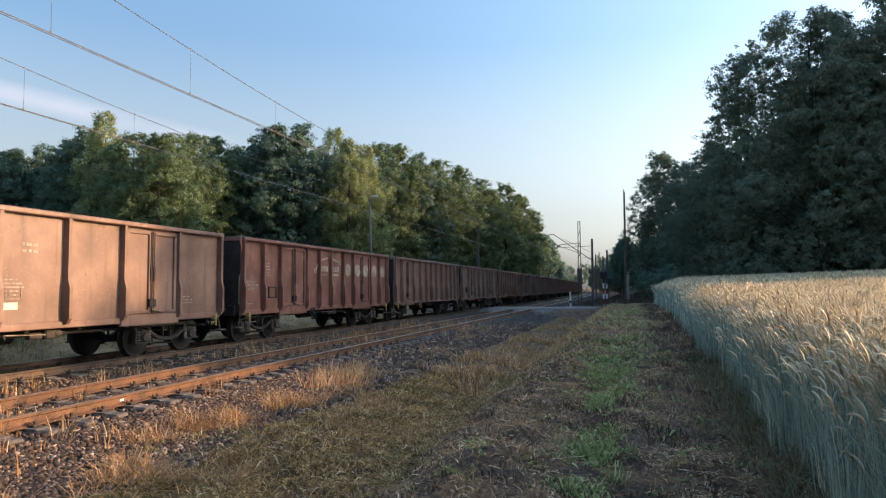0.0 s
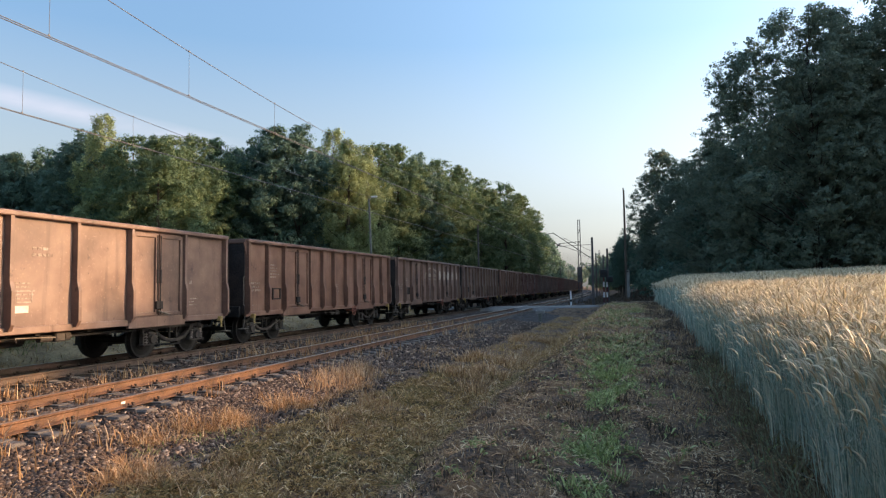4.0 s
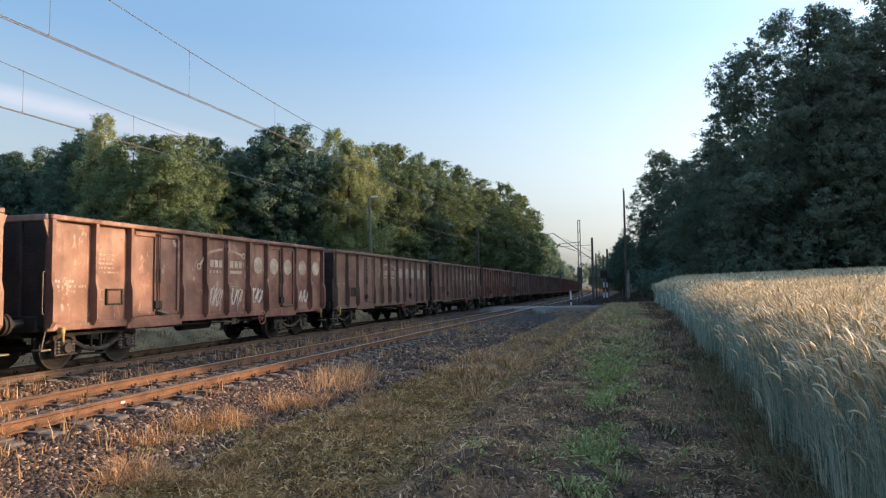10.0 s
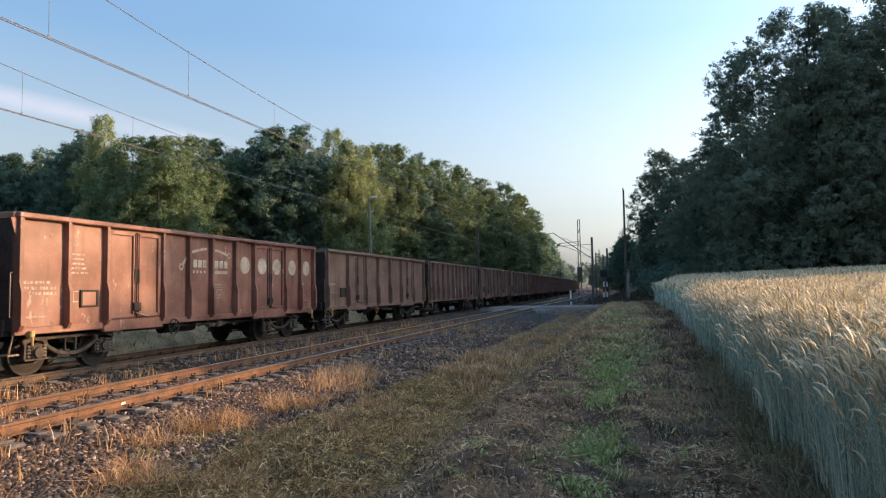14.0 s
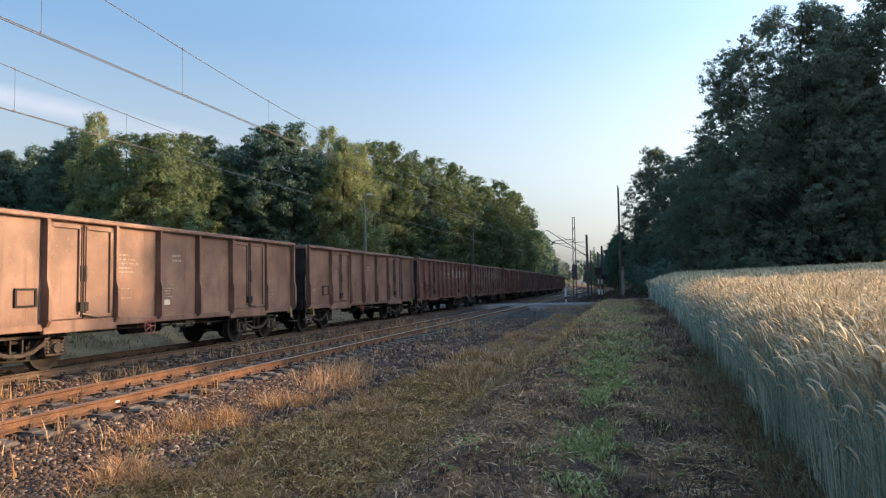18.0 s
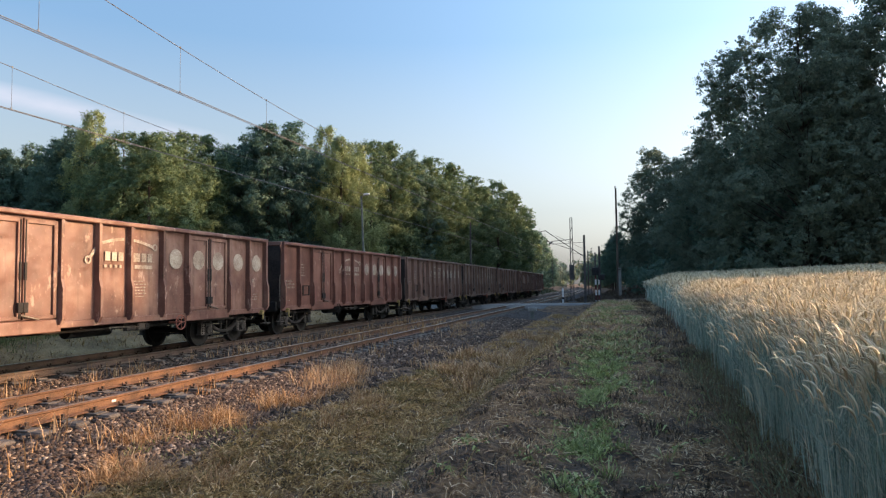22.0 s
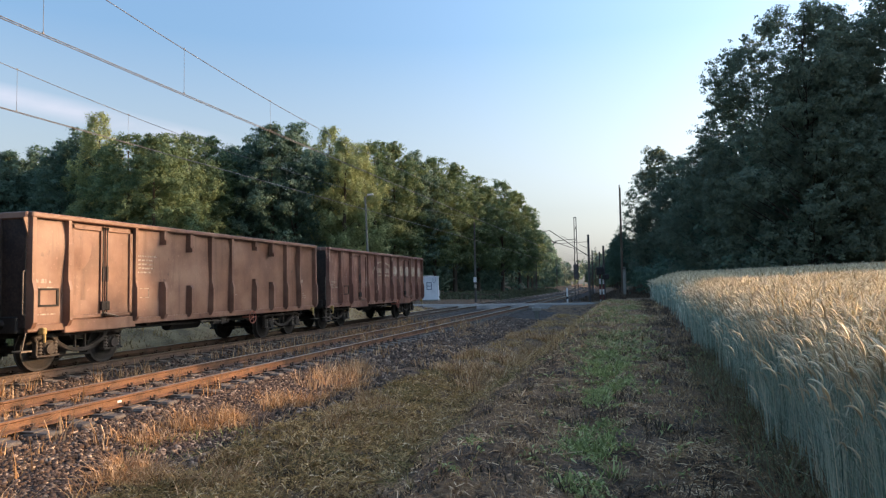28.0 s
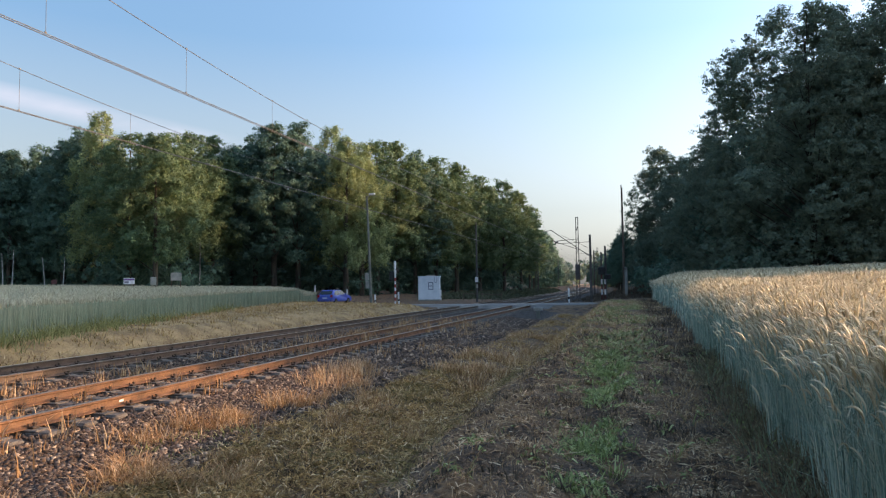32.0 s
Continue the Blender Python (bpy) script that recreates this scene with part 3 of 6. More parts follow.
def dented_side(side, seed, depth):
    """The steel side sheet with slight bulges."""
    ys, zs = np.linspace(-BODY / 2, BODY / 2, 70), np.linspace(FLOOR, TOP - 0.1, 14)
    r = random.Random(seed)
    bumps = [(r.uniform(-6, 6), r.uniform(1.1, 3.0), r.uniform(0.3, 0.9), r.uniform(-1, 1) * depth) for _ in range(16)]
    vs = []
    for inner in (0, 1):
        for y in ys:
            for z in zs:
                d = sum(h * math.exp(-((y - a) ** 2 + (z - b) ** 2) / w ** 2) for a, b, w, h in bumps)
                edge = min(1, (TOP - 0.1 - z) * 4, (z - FLOOR) * 6)
                vs.append((side * (HALF + d * edge - 0.03 * inner), y, z))
    n, m = len(ys), len(zs)
    fs = []
    for inner in (0, 1):
        o = inner * n * m
        for i in range(n - 1):
            for j in range(m - 1):
                f = (o + i * m + j, o + (i + 1) * m + j, o + (i + 1) * m + j + 1, o + i * m + j + 1)
                fs.append(f if (side > 0) != bool(inner) else f[::-1])
    return vs, fs


def door_leaf(y0, y1, side):
    bm = fresh()
    x, z0, z1 = side * (HALF + 0.012), FLOOR + 0.12, TOP - 0.16
    box(bm, x - 0.012, x + 0.018, y0 + 0.02, y1 - 0.02, z0, z1)
    for a, b, c, d in ((y0 + 0.02, y1 - 0.02, z1 - 0.1, z1), (y0 + 0.02, y1 - 0.02, z0, z0 + 0.08), (y0 + 0.02, y0 + 0.12, z0, z1), (y1 - 0.12, y1 - 0.02, z0, z1)):
        box(bm, x + 0.01, x + side * 0.065, a, b, c, d, soft=0.008)
    return bm


def beam(bm, x, y, pts, thick, wide):
    """A bent bar in the plane across x, from (y, z) points."""
    for a, b in zip(pts, pts[1:]):
        d = math.hypot(b[0] - a[0], b[1] - a[1]) / 2 + thick * 0.25
        cy, cz = y + (a[0] + b[0]) / 2, (a[1] + b[1]) / 2
        box(bm, x - wide / 2, x + wide / 2, cy - d, cy + d, cz - thick / 2, cz + thick / 2, Euler((math.atan2(b[1] - a[1], b[0] - a[0]), 0, 0)), thick * 0.15)
    return bm


def scrawl(bm, side, y, z, r, wide=0.5, tall=0.4):
    """Looping painted strokes that spell nothing."""
    x = side * (HALF + 0.008)
    for q in range(3):
        pts, a, p = [], r.uniform(0, 6), y + wide * (q + 0.5) / 3
        for k in range(9):
            a += r.uniform(0.5, 1.3)
            pts.append((p + wide * 0.2 * math.cos(a), z + tall / 2 * (1 + math.sin(a * 1.3)) + r.uniform(-0.05, 0.05)))
        for u, v in zip(pts, pts[1:]):
            rod(bm, (x, *u), (x, *v), 0.016, 4)


def bogie(parent, y):
    """A two-axle bogie with sprung cast side frames."""
    for e in (-0.9, 0.9):
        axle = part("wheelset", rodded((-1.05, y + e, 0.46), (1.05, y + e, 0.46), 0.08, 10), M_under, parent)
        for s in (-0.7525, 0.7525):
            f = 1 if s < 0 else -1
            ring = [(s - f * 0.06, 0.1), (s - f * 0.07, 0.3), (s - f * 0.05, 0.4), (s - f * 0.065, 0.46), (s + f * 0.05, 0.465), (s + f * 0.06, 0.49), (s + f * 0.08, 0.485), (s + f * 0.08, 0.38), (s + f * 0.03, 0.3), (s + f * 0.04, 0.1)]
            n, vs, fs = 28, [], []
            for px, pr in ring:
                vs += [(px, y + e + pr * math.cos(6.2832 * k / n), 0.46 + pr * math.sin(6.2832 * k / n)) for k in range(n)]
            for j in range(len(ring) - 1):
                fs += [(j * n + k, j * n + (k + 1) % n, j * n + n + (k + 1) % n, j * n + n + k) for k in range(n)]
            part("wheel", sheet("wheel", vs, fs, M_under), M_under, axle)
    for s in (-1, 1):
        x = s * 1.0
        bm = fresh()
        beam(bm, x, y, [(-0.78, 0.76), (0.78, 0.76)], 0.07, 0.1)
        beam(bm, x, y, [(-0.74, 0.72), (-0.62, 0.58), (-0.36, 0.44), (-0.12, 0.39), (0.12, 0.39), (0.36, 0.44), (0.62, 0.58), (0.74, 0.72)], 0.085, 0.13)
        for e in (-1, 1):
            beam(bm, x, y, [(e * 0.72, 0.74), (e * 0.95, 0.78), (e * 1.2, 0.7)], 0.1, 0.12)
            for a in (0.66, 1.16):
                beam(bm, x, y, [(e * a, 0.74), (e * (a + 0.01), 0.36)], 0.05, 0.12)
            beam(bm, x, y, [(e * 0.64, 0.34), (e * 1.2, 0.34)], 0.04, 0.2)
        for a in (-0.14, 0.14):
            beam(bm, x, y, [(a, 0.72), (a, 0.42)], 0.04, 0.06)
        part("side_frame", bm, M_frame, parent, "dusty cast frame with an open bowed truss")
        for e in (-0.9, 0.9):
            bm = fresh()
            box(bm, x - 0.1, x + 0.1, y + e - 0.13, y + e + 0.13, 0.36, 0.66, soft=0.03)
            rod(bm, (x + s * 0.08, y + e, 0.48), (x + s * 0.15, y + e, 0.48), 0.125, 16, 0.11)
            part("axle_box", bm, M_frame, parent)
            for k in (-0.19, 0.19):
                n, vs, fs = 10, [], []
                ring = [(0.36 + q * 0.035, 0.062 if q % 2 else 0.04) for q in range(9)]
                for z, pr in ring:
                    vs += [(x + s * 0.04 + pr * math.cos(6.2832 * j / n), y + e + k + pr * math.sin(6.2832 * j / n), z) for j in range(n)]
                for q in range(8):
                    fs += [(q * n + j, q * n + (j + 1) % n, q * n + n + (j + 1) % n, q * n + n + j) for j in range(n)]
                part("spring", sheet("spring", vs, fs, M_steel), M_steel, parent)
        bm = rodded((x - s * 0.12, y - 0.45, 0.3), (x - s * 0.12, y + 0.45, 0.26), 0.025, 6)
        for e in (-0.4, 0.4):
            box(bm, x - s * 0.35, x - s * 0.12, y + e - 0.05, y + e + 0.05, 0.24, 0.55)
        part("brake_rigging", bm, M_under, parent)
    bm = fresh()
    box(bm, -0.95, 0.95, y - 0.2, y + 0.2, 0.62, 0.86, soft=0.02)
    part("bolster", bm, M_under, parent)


def bar_marks(bm, side, y, z, rows, r, w=0.5, h=0.05, gap=0.09, short=False):
    x = side * (HALF + 0.006)
    for k in range(rows):
        a = y
        end = y + w * r.uniform(0.6, 1.0)
        while a < end:
            b = a + (r.uniform(0.04, 0.075) if short else r.uniform(0.05, 0.16))
            box(bm, x - 0.003, x + 0.003, a, min(b, end), z - k * gap - h, z - k * gap)
            a = b + r.choice((0.02, 0.02, 0.06) if short else (0.02, 0.035))


def disc(bm, x, y, z, r, side, n=28):
    c = bmesh.ops.create_cone(bm, cap_ends=True, segments=n, radius1=r, radius2=r, depth=0.006, matrix=Matrix.Translation((x, y, z)) @ Matrix.Rotation(math.pi / 2, 4, "Y"))
    return c


def wagon(body, paint, logo, seed, label, scrawls=()):
    w = thing("freight_wagon", Matrix.Identity(4), label, "freight wagon", "wagons of the freight train")
    P, r, y0 = PAINTS[paint], random.Random(seed), -BODY / 2
    posts, doors = SPOTS[body]
    depth = {"buckled": 0.075}.get(body, {"pale": 0.03, "red": 0.02}.get(paint, 0.014))
    lift = 0.012 + 0.6 * depth
    for side in (1, -1):
        vs, fs = dented_side(side, seed * 3 + side, depth)
        part("side_wall", sheet("side_wall", vs, fs, P, True), P, w)
        bm = fresh()
        x = side * HALF
        box(bm, x - 0.06, x + 0.15, y0 - 0.02, -y0 + 0.02, TOP - 0.11, TOP, soft=0.02) if side > 0 else box(bm, x - 0.15, x + 0.06, y0 - 0.02, -y0 + 0.02, TOP - 0.12, TOP, soft=0.02)
        part("top_rail", bm, P, w)
        bm = boxed(x - 0.05, x + 0.05, y0, -y0, FLOOR - 0.1, FLOOR + 0.05, soft=0.015)
        part("sole_bar", bm, P, w)
        for y in posts + [v for d in doors for v in (d[0], d[2])]:
            part("side_post", post_mesh(y0 + y, side), P, w)
        if body == "buckled":
            for y, a, b in ((3.95, FLOOR - 0.02, 1.9), (5.0, FLOOR - 0.02, 1.8), (5.0, 2.7, TOP - 0.1), (3.95, 2.85, TOP - 0.1), (8.25, FLOOR - 0.02, 2.0), (9.3, FLOOR - 0.02, 1.9), (9.3, 2.75, TOP - 0.1), (8.25, 2.9, TOP - 0.1)):
                part("side_post", post_mesh(y0 + y, side, a, b, 0.13), P, w)
        for y in (0.05, BODY - 0.05):
            part("corner_post", post_mesh(y0 + y, side, FLOOR - 0.02, TOP - 0.08, 0.12), P, w)
        for d in doors:
            for a, b, lock in ((d[0] + 0.05, d[1], 1), (d[1], d[2] - 0.05, -1)):
                leaf = part("door_leaf", door_leaf(y0 + a, y0 + b, side), P, w)
                yl = y0 + (b - 0.06 if lock > 0 else a + 0.06)
                bm = rodded((x + side * 0.075, yl, FLOOR + 0.15), (x + side * 0.075, yl, TOP - 0.2), 0.018, 8)
                box(bm, x + side * 0.05, x + side * 0.1, yl - 0.03, yl + 0.03, 1.9, 2.25, soft=0.008)
                box(bm, x + side * 0.04, x + side * 0.12, yl - 0.06, yl + 0.06, 1.25, 1.45, soft=0.01)
                part("locking_bar", bm, M_under, leaf)
            sill = boxed(x - 0.02, x + 0.075 * side + 0.0, y0 + d[0] - 0.05, y0 + d[2] + 0.05, FLOOR - 0.17, FLOOR + 0.1, soft=0.015)
            part("door_sill", sill, P, w)
        for y, s in ((0.02, -1), (BODY - 0.02, 1)):
            bm = fresh()
            f = [bm.verts.new((x + side * 0.02, y0 + y, TOP - 0.12)), bm.verts.new((x + side * 0.02, y0 + y + s * 0.16, TOP - 0.12)), bm.verts.new((x + side * 0.02, y0 + y, TOP - 0.6))]
            g = [bm.verts.new(v.co + Vector((side * 0.03, 0, 0))) for v in f]
            bm.faces.new(f)
            bm.faces.new(g)
            for k in range(3):
                bm.faces.new((f[k], f[(k + 1) % 3], g[(k + 1) % 3], g[k]))
            bmesh.ops.recalc_face_normals(bm, faces=bm.faces)
            part("corner_gusset", bm, P, w)
            bm = boxed(x, x + side * 0.16, y0 + y - s * 0.3 - 0.05, y0 + y - s * 0.3 + 0.05, FLOOR - 0.16, FLOOR - 0.02, soft=0.02)
            rod(bm, (x + side * 0.14, y0 + y - s * 0.3, FLOOR - 0.1), (x + side * 0.14, y0 + y - s * 0.3, FLOOR - 0.32), 0.025, 6)
            part("lashing_hook", bm, M_yellow, w)
        # rail to hold on to, at both corners
        for y, s in ((0.02, -1), (BODY - 0.02, 1)):
            yy = y0 + y + s * 0.1
            bm = rodded((x, yy, 1.25), (x, yy, 2.1), 0.016, 8)
            rod(bm, (x, yy, 2.1), (x, yy - s * 0.1, 2.13), 0.016, 8)
            rod(bm, (x, yy, 1.25), (x, yy - s * 0.1, 1.22), 0.016, 8)
            part("grab_rail", bm, M_steel, w)
            bm = boxed(x - 0.12, x + 0.12, yy - 0.12, yy + 0.12, 0.5, 0.53)
            rod(bm, (x, yy, 0.52), (x, yy - s * 0.1, 0.95), 0.014, 6)
            part("footstep", bm, M_steel, w)
        wheel_y = y0 + {"early_door": 3.9, "late_door": 8.9, "sparse": 5.0}.get(body, 4.5 if paint == "red" else 8.0)
        bm = fresh()
        n = 20
        ring = [(x + side * 0.16, wheel_y + 0.19 * math.cos(k * 6.2832 / n), 0.8 + 0.19 * math.sin(k * 6.2832 / n)) for k in range(n)]
        for k in range(n):
            rod(bm, ring[k], ring[(k + 1) % n], 0.016, 5)
        for k in range(5):
            rod(bm, (x + side * 0.16, wheel_y, 0.8), ring[k * 4], 0.012, 5)
        rod(bm, (x - side * 0.2, wheel_y, 0.8), (x + side * 0.18, wheel_y, 0.8), 0.03, 8)
        part("brake_handwheel", bm, M_wheel_red if paint != "red" else M_under, w, "round brake wheel with spokes")
        # faint lettering panels
        bays = [0.06] + sorted(posts + [v for d in doors for v in d]) + [BODY - 0.06]
        bays = [(a + 0.1, b - 0.1) for a, b in zip(bays, bays[1:])]
        shut = [(d[k], d[k + 1]) for d in doors for k in (0, 1)]
        free = [b for b in bays if not any(c - 0.05 < b[0] < d for c, d in shut)]
        bm = fresh()
        first, second, late, last = free[0], free[1], free[len(free) // 2], free[-1]
        big = 0.085 if body in ("sparse", "early_door", "buckled") else 0.06
        spot = second if body == "early_door" else first
        bar_marks(bm, side, y0 + spot[0] + 0.04, 1.95, 3, r, min(0.95, spot[1] - spot[0] - 0.08), big, big * 1.9, True)
        bar_marks(bm, side, y0 + first[0] + 0.05, 1.24, 1, r, min(0.6, first[1] - first[0] - 0.1), 0.03)
        bar_marks(bm, side, y0 + second[0] + 0.05, 2.55, 5, r, min(0.7, second[1] - second[0] - 0.1), 0.04, 0.1)
        bar_marks(bm, side, y0 + late[0] + 0.1, 1.9, 5, r, min(0.45, late[1] - late[0] - 0.15), 0.03, 0.075)
        bar_marks(bm, side, y0 + last[0] + 0.08, 1.5, 3, r, min(0.5, last[1] - last[0] - 0.12), 0.03, 0.08)
        bar_marks(bm, side, y0 + last[0] + 0.2, 1.98, 1, r, 0.16, 0.1)
        if body == "sparse":
            bar_marks(bm, side, y0 + 6.0, 2.62, 2, r, 0.55, 0.06, 0.13)
        tagged(part("lettering", bm, M_letter, w, "faded white lettering bars"), kind="stuff")
        bm = fresh()
        xs = side * (HALF + 0.008)
        for b in {second, late}:
            c = y0 + b[0] + 0.12
            for a, d, e, f in ((0, 0.36, 1.72, 1.74), (0, 0.36, 1.5, 1.52), (0, 0.02, 1.5, 1.74), (0.34, 0.36, 1.5, 1.74)):
                box(bm, xs - 0.003, xs + 0.003, c + a, c + d, e, f)
        tagged(part("data_panel", bm, M_letter, w, "outlined data boxes, faded"), kind="stuff")
        if body != "early_door":
            nest = second if body == "ribbed" or body == "mid_door" else first
            c = y0 + nest[1] - 0.55
            bm = boxed(x - 0.01, x + 0.02 * side, c, c + 0.43, 1.42, 1.72, soft=0.004)
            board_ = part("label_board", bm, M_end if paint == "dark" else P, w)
            bm = fresh()
            for a, b, e, f in ((-0.04, 0.01, 1.4, 1.74), (0.42, 0.47, 1.4, 1.74), (-0.04, 0.47, 1.38, 1.42), (-0.04, 0.47, 1.72, 1.76)):
                box(bm, x + 0.01 * side, x + 0.045 * side, c + a, c + b, e, f)
            part("board_frame", bm, M_under, board_)
        for d in doors:
            bm = fresh()
            rod(bm, (x + side * 0.1, y0 + d[1] - 0.05, FLOOR + 0.22), (x + side * 0.13, y0 + d[1] + 0.35, FLOOR + 0.12), 0.022, 6)
            part("door_latch", bm, M_steel, w, "worn steel drop latch")
        if scrawls:
            bm = fresh()
            for b in scrawls:
                scrawl(bm, side, y0 + b, 1.2 + 0.15 * (r.random() - 0.3), r, 0.8, 0.5)
            tagged(part("sprayed_scrawl", bm, M_spray, w, "pale sprayed scrawls along the lower side"), kind="stuff")
        if paint == "dark" and body == "ribbed" or body == "sparse":
            part("paper_plate", boxed(x, x + side * 0.008, y0 + late[0] + 0.1, y0 + late[0] + 0.4, 1.3, 1.44), M_plate, w, "small pale label plate")
        if logo:
            bm = fresh()
            xx = side * (HALF + lift)

            def stroke(a, b, c, d, wide=0.035):
                """A flat painted stroke between two points of the side."""
                u = Vector((0, d - b, a - c)).normalized() * wide
                f = [bm.verts.new((xx, y0 + p + u.y * k, q + u.z * k)) for p, q, k in ((a, b, -1), (c, d, -1), (c, d, 1), (a, b, 1))]
                bm.faces.new(f)
                g = [bm.verts.new((v.co.x - side * 0.006, v.co.y, v.co.z)) for v in f]
                for k in range(4):
                    bm.faces.new((f[k], f[(k + 1) % 4], g[(k + 1) % 4], g[k]))
            arc = [(5.36 + k * 0.17, 2.72 + 0.17 * math.sin((k + 1) / 11.5 * math.pi)) for k in range(11)]
            for a, b in zip(arc, arc[1:]):
                if min(abs((a[0] + b[0]) / 2 - p) for p in posts) > 0.09:
                    stroke(*a, *b)
            stroke(5.0, 2.42, 5.16, 2.62, 0.04)
            for c in ((4.94, 2.36), (7.12, 2.74)):
                for k in range(12):
                    a, b = k * 0.5236, (k + 1) * 0.5236
                    stroke(c[0] + 0.075 * math.cos(a), c[1] + 0.075 * math.sin(a), c[0] + 0.075 * math.cos(b), c[1] + 0.075 * math.sin(b), 0.022)
            for a, b in ((5.44, 5.6), (5.65, 5.81), (5.86, 6.02), (6.34, 6.58), (6.63, 6.8), (6.85, 7.02)):
                box(bm, xx - 0.004, xx + 0.004, y0 + a, y0 + b, 2.36, 2.57)
            for k in range(4):
                box(bm, xx - 0.004, xx + 0.004, y0 + 5.42 + k * 0.16, y0 + 5.49 + k * 0.16, 2.2, 2.27)
            box(bm, xx - 0.004, xx + 0.004, y0 + 6.4, y0 + 7.02, 2.19, 2.28)
            bmesh.ops.recalc_face_normals(bm, faces=bm.faces)
            tagged(part("painted_emblem", bm, M_white, w, "faded white painted arc with bars"), kind="stuff")
            for k, yc in enumerate((7.95, 8.92, 9.84, 10.9, 11.95)):
                bm = fresh()
                disc(bm, side * (HALF + (lift if k not in (1, 2) else 0.036)), y0 + yc, 2.48, 0.265, side)
                part("painted_disc", bm, M_white, w, "pale painted disc")
    for s in (-1, 1):
        ye = s * BODY / 2
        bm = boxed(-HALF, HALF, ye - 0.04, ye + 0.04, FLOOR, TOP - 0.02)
        part("end_wall", bm, M_end, w, "end wall coloured dark for the shade between wagons")
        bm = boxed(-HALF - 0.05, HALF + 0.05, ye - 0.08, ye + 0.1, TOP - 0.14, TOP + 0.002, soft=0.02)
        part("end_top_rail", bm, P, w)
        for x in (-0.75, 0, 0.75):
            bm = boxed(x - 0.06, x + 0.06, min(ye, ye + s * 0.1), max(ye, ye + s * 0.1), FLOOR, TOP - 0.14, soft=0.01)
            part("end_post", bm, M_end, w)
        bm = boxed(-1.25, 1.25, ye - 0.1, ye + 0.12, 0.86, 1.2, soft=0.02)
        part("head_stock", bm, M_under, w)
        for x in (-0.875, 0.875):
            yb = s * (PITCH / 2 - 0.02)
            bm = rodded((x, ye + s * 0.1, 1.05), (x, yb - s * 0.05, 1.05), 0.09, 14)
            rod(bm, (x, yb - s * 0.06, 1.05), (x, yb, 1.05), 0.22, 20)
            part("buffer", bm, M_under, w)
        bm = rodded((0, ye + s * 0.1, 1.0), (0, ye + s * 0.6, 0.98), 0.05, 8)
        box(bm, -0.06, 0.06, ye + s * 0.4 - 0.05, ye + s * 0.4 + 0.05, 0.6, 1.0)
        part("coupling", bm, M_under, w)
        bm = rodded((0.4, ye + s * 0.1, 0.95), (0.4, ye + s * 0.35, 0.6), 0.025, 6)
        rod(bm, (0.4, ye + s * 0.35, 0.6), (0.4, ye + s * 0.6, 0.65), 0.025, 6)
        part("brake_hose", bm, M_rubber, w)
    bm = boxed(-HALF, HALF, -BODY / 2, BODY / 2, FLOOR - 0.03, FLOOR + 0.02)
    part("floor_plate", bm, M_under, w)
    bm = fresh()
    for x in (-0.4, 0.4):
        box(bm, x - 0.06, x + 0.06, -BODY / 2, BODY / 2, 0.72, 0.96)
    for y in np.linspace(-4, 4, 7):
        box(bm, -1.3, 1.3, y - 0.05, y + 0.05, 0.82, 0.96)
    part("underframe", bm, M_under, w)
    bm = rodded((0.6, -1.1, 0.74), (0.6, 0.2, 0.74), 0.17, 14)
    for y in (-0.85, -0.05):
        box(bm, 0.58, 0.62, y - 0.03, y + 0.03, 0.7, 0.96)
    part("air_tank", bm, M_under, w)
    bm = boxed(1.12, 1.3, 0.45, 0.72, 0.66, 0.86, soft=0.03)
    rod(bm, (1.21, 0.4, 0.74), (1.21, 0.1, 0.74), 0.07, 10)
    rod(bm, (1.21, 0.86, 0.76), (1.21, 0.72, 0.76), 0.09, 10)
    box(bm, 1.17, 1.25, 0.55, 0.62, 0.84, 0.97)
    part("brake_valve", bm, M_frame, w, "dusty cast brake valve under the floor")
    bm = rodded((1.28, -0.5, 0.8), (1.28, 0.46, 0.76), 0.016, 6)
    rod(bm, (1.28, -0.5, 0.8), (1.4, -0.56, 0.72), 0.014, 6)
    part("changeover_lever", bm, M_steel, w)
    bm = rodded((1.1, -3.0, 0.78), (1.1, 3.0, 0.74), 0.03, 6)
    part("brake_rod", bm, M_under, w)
    bogie(w, -4.5)
    bogie(w, 4.5)
    return w


KINDS = {  # letter: body, paint, emblem, label, places of sprayed scrawls
    "a": ("sparse", "brown", False, "brown open freight wagon with few side posts", ()),
    "b": ("ribbed", "red", True, "red-brown open freight wagon with white emblem and discs", ()),
    "c": ("ribbed", "orange", False, "rusty orange ribbed open freight wagon with faded lettering", ()),
    "e": ("ribbed", "brown", True, "brown open freight wagon with white emblem and discs", ()),
    "f": ("ribbed", "pale", True, "peeling freight wagon with emblem, discs and sprayed scrawls", (2.4, 5.25, 6.3, 7.45, 8.6, 10.6)),
    "g": ("ribbed", "dark", True, "dark brown freight wagon with faded emblem and discs", ()),
    "h": ("buckled", "orange", False, "patched rusty freight wagon with buckled side", ()),
    "i": ("sparse", "dark", False, "dark brown open freight wagon with few side posts", ()),
    "n": ("early_door", "brown", False, "brown freight wagon with evenly ribbed side and one double door", ()),
    "m": ("mid_door", "dark", False, "grimy brown freight wagon with even ribs and one double door", ()),
    "q": ("late_door", "brown", False, "brown evenly ribbed freight wagon with faint sprayed scrawls", (5.4, 7.3)),
    "s": ("sparse", "brown", False, "brown freight wagon with few posts and sprayed scrawls", (8.75, 9.75, 11.0)),
    "w": ("ribbed", "pale", True, "peeling red-brown freight wagon with emblem and discs", ()),
}
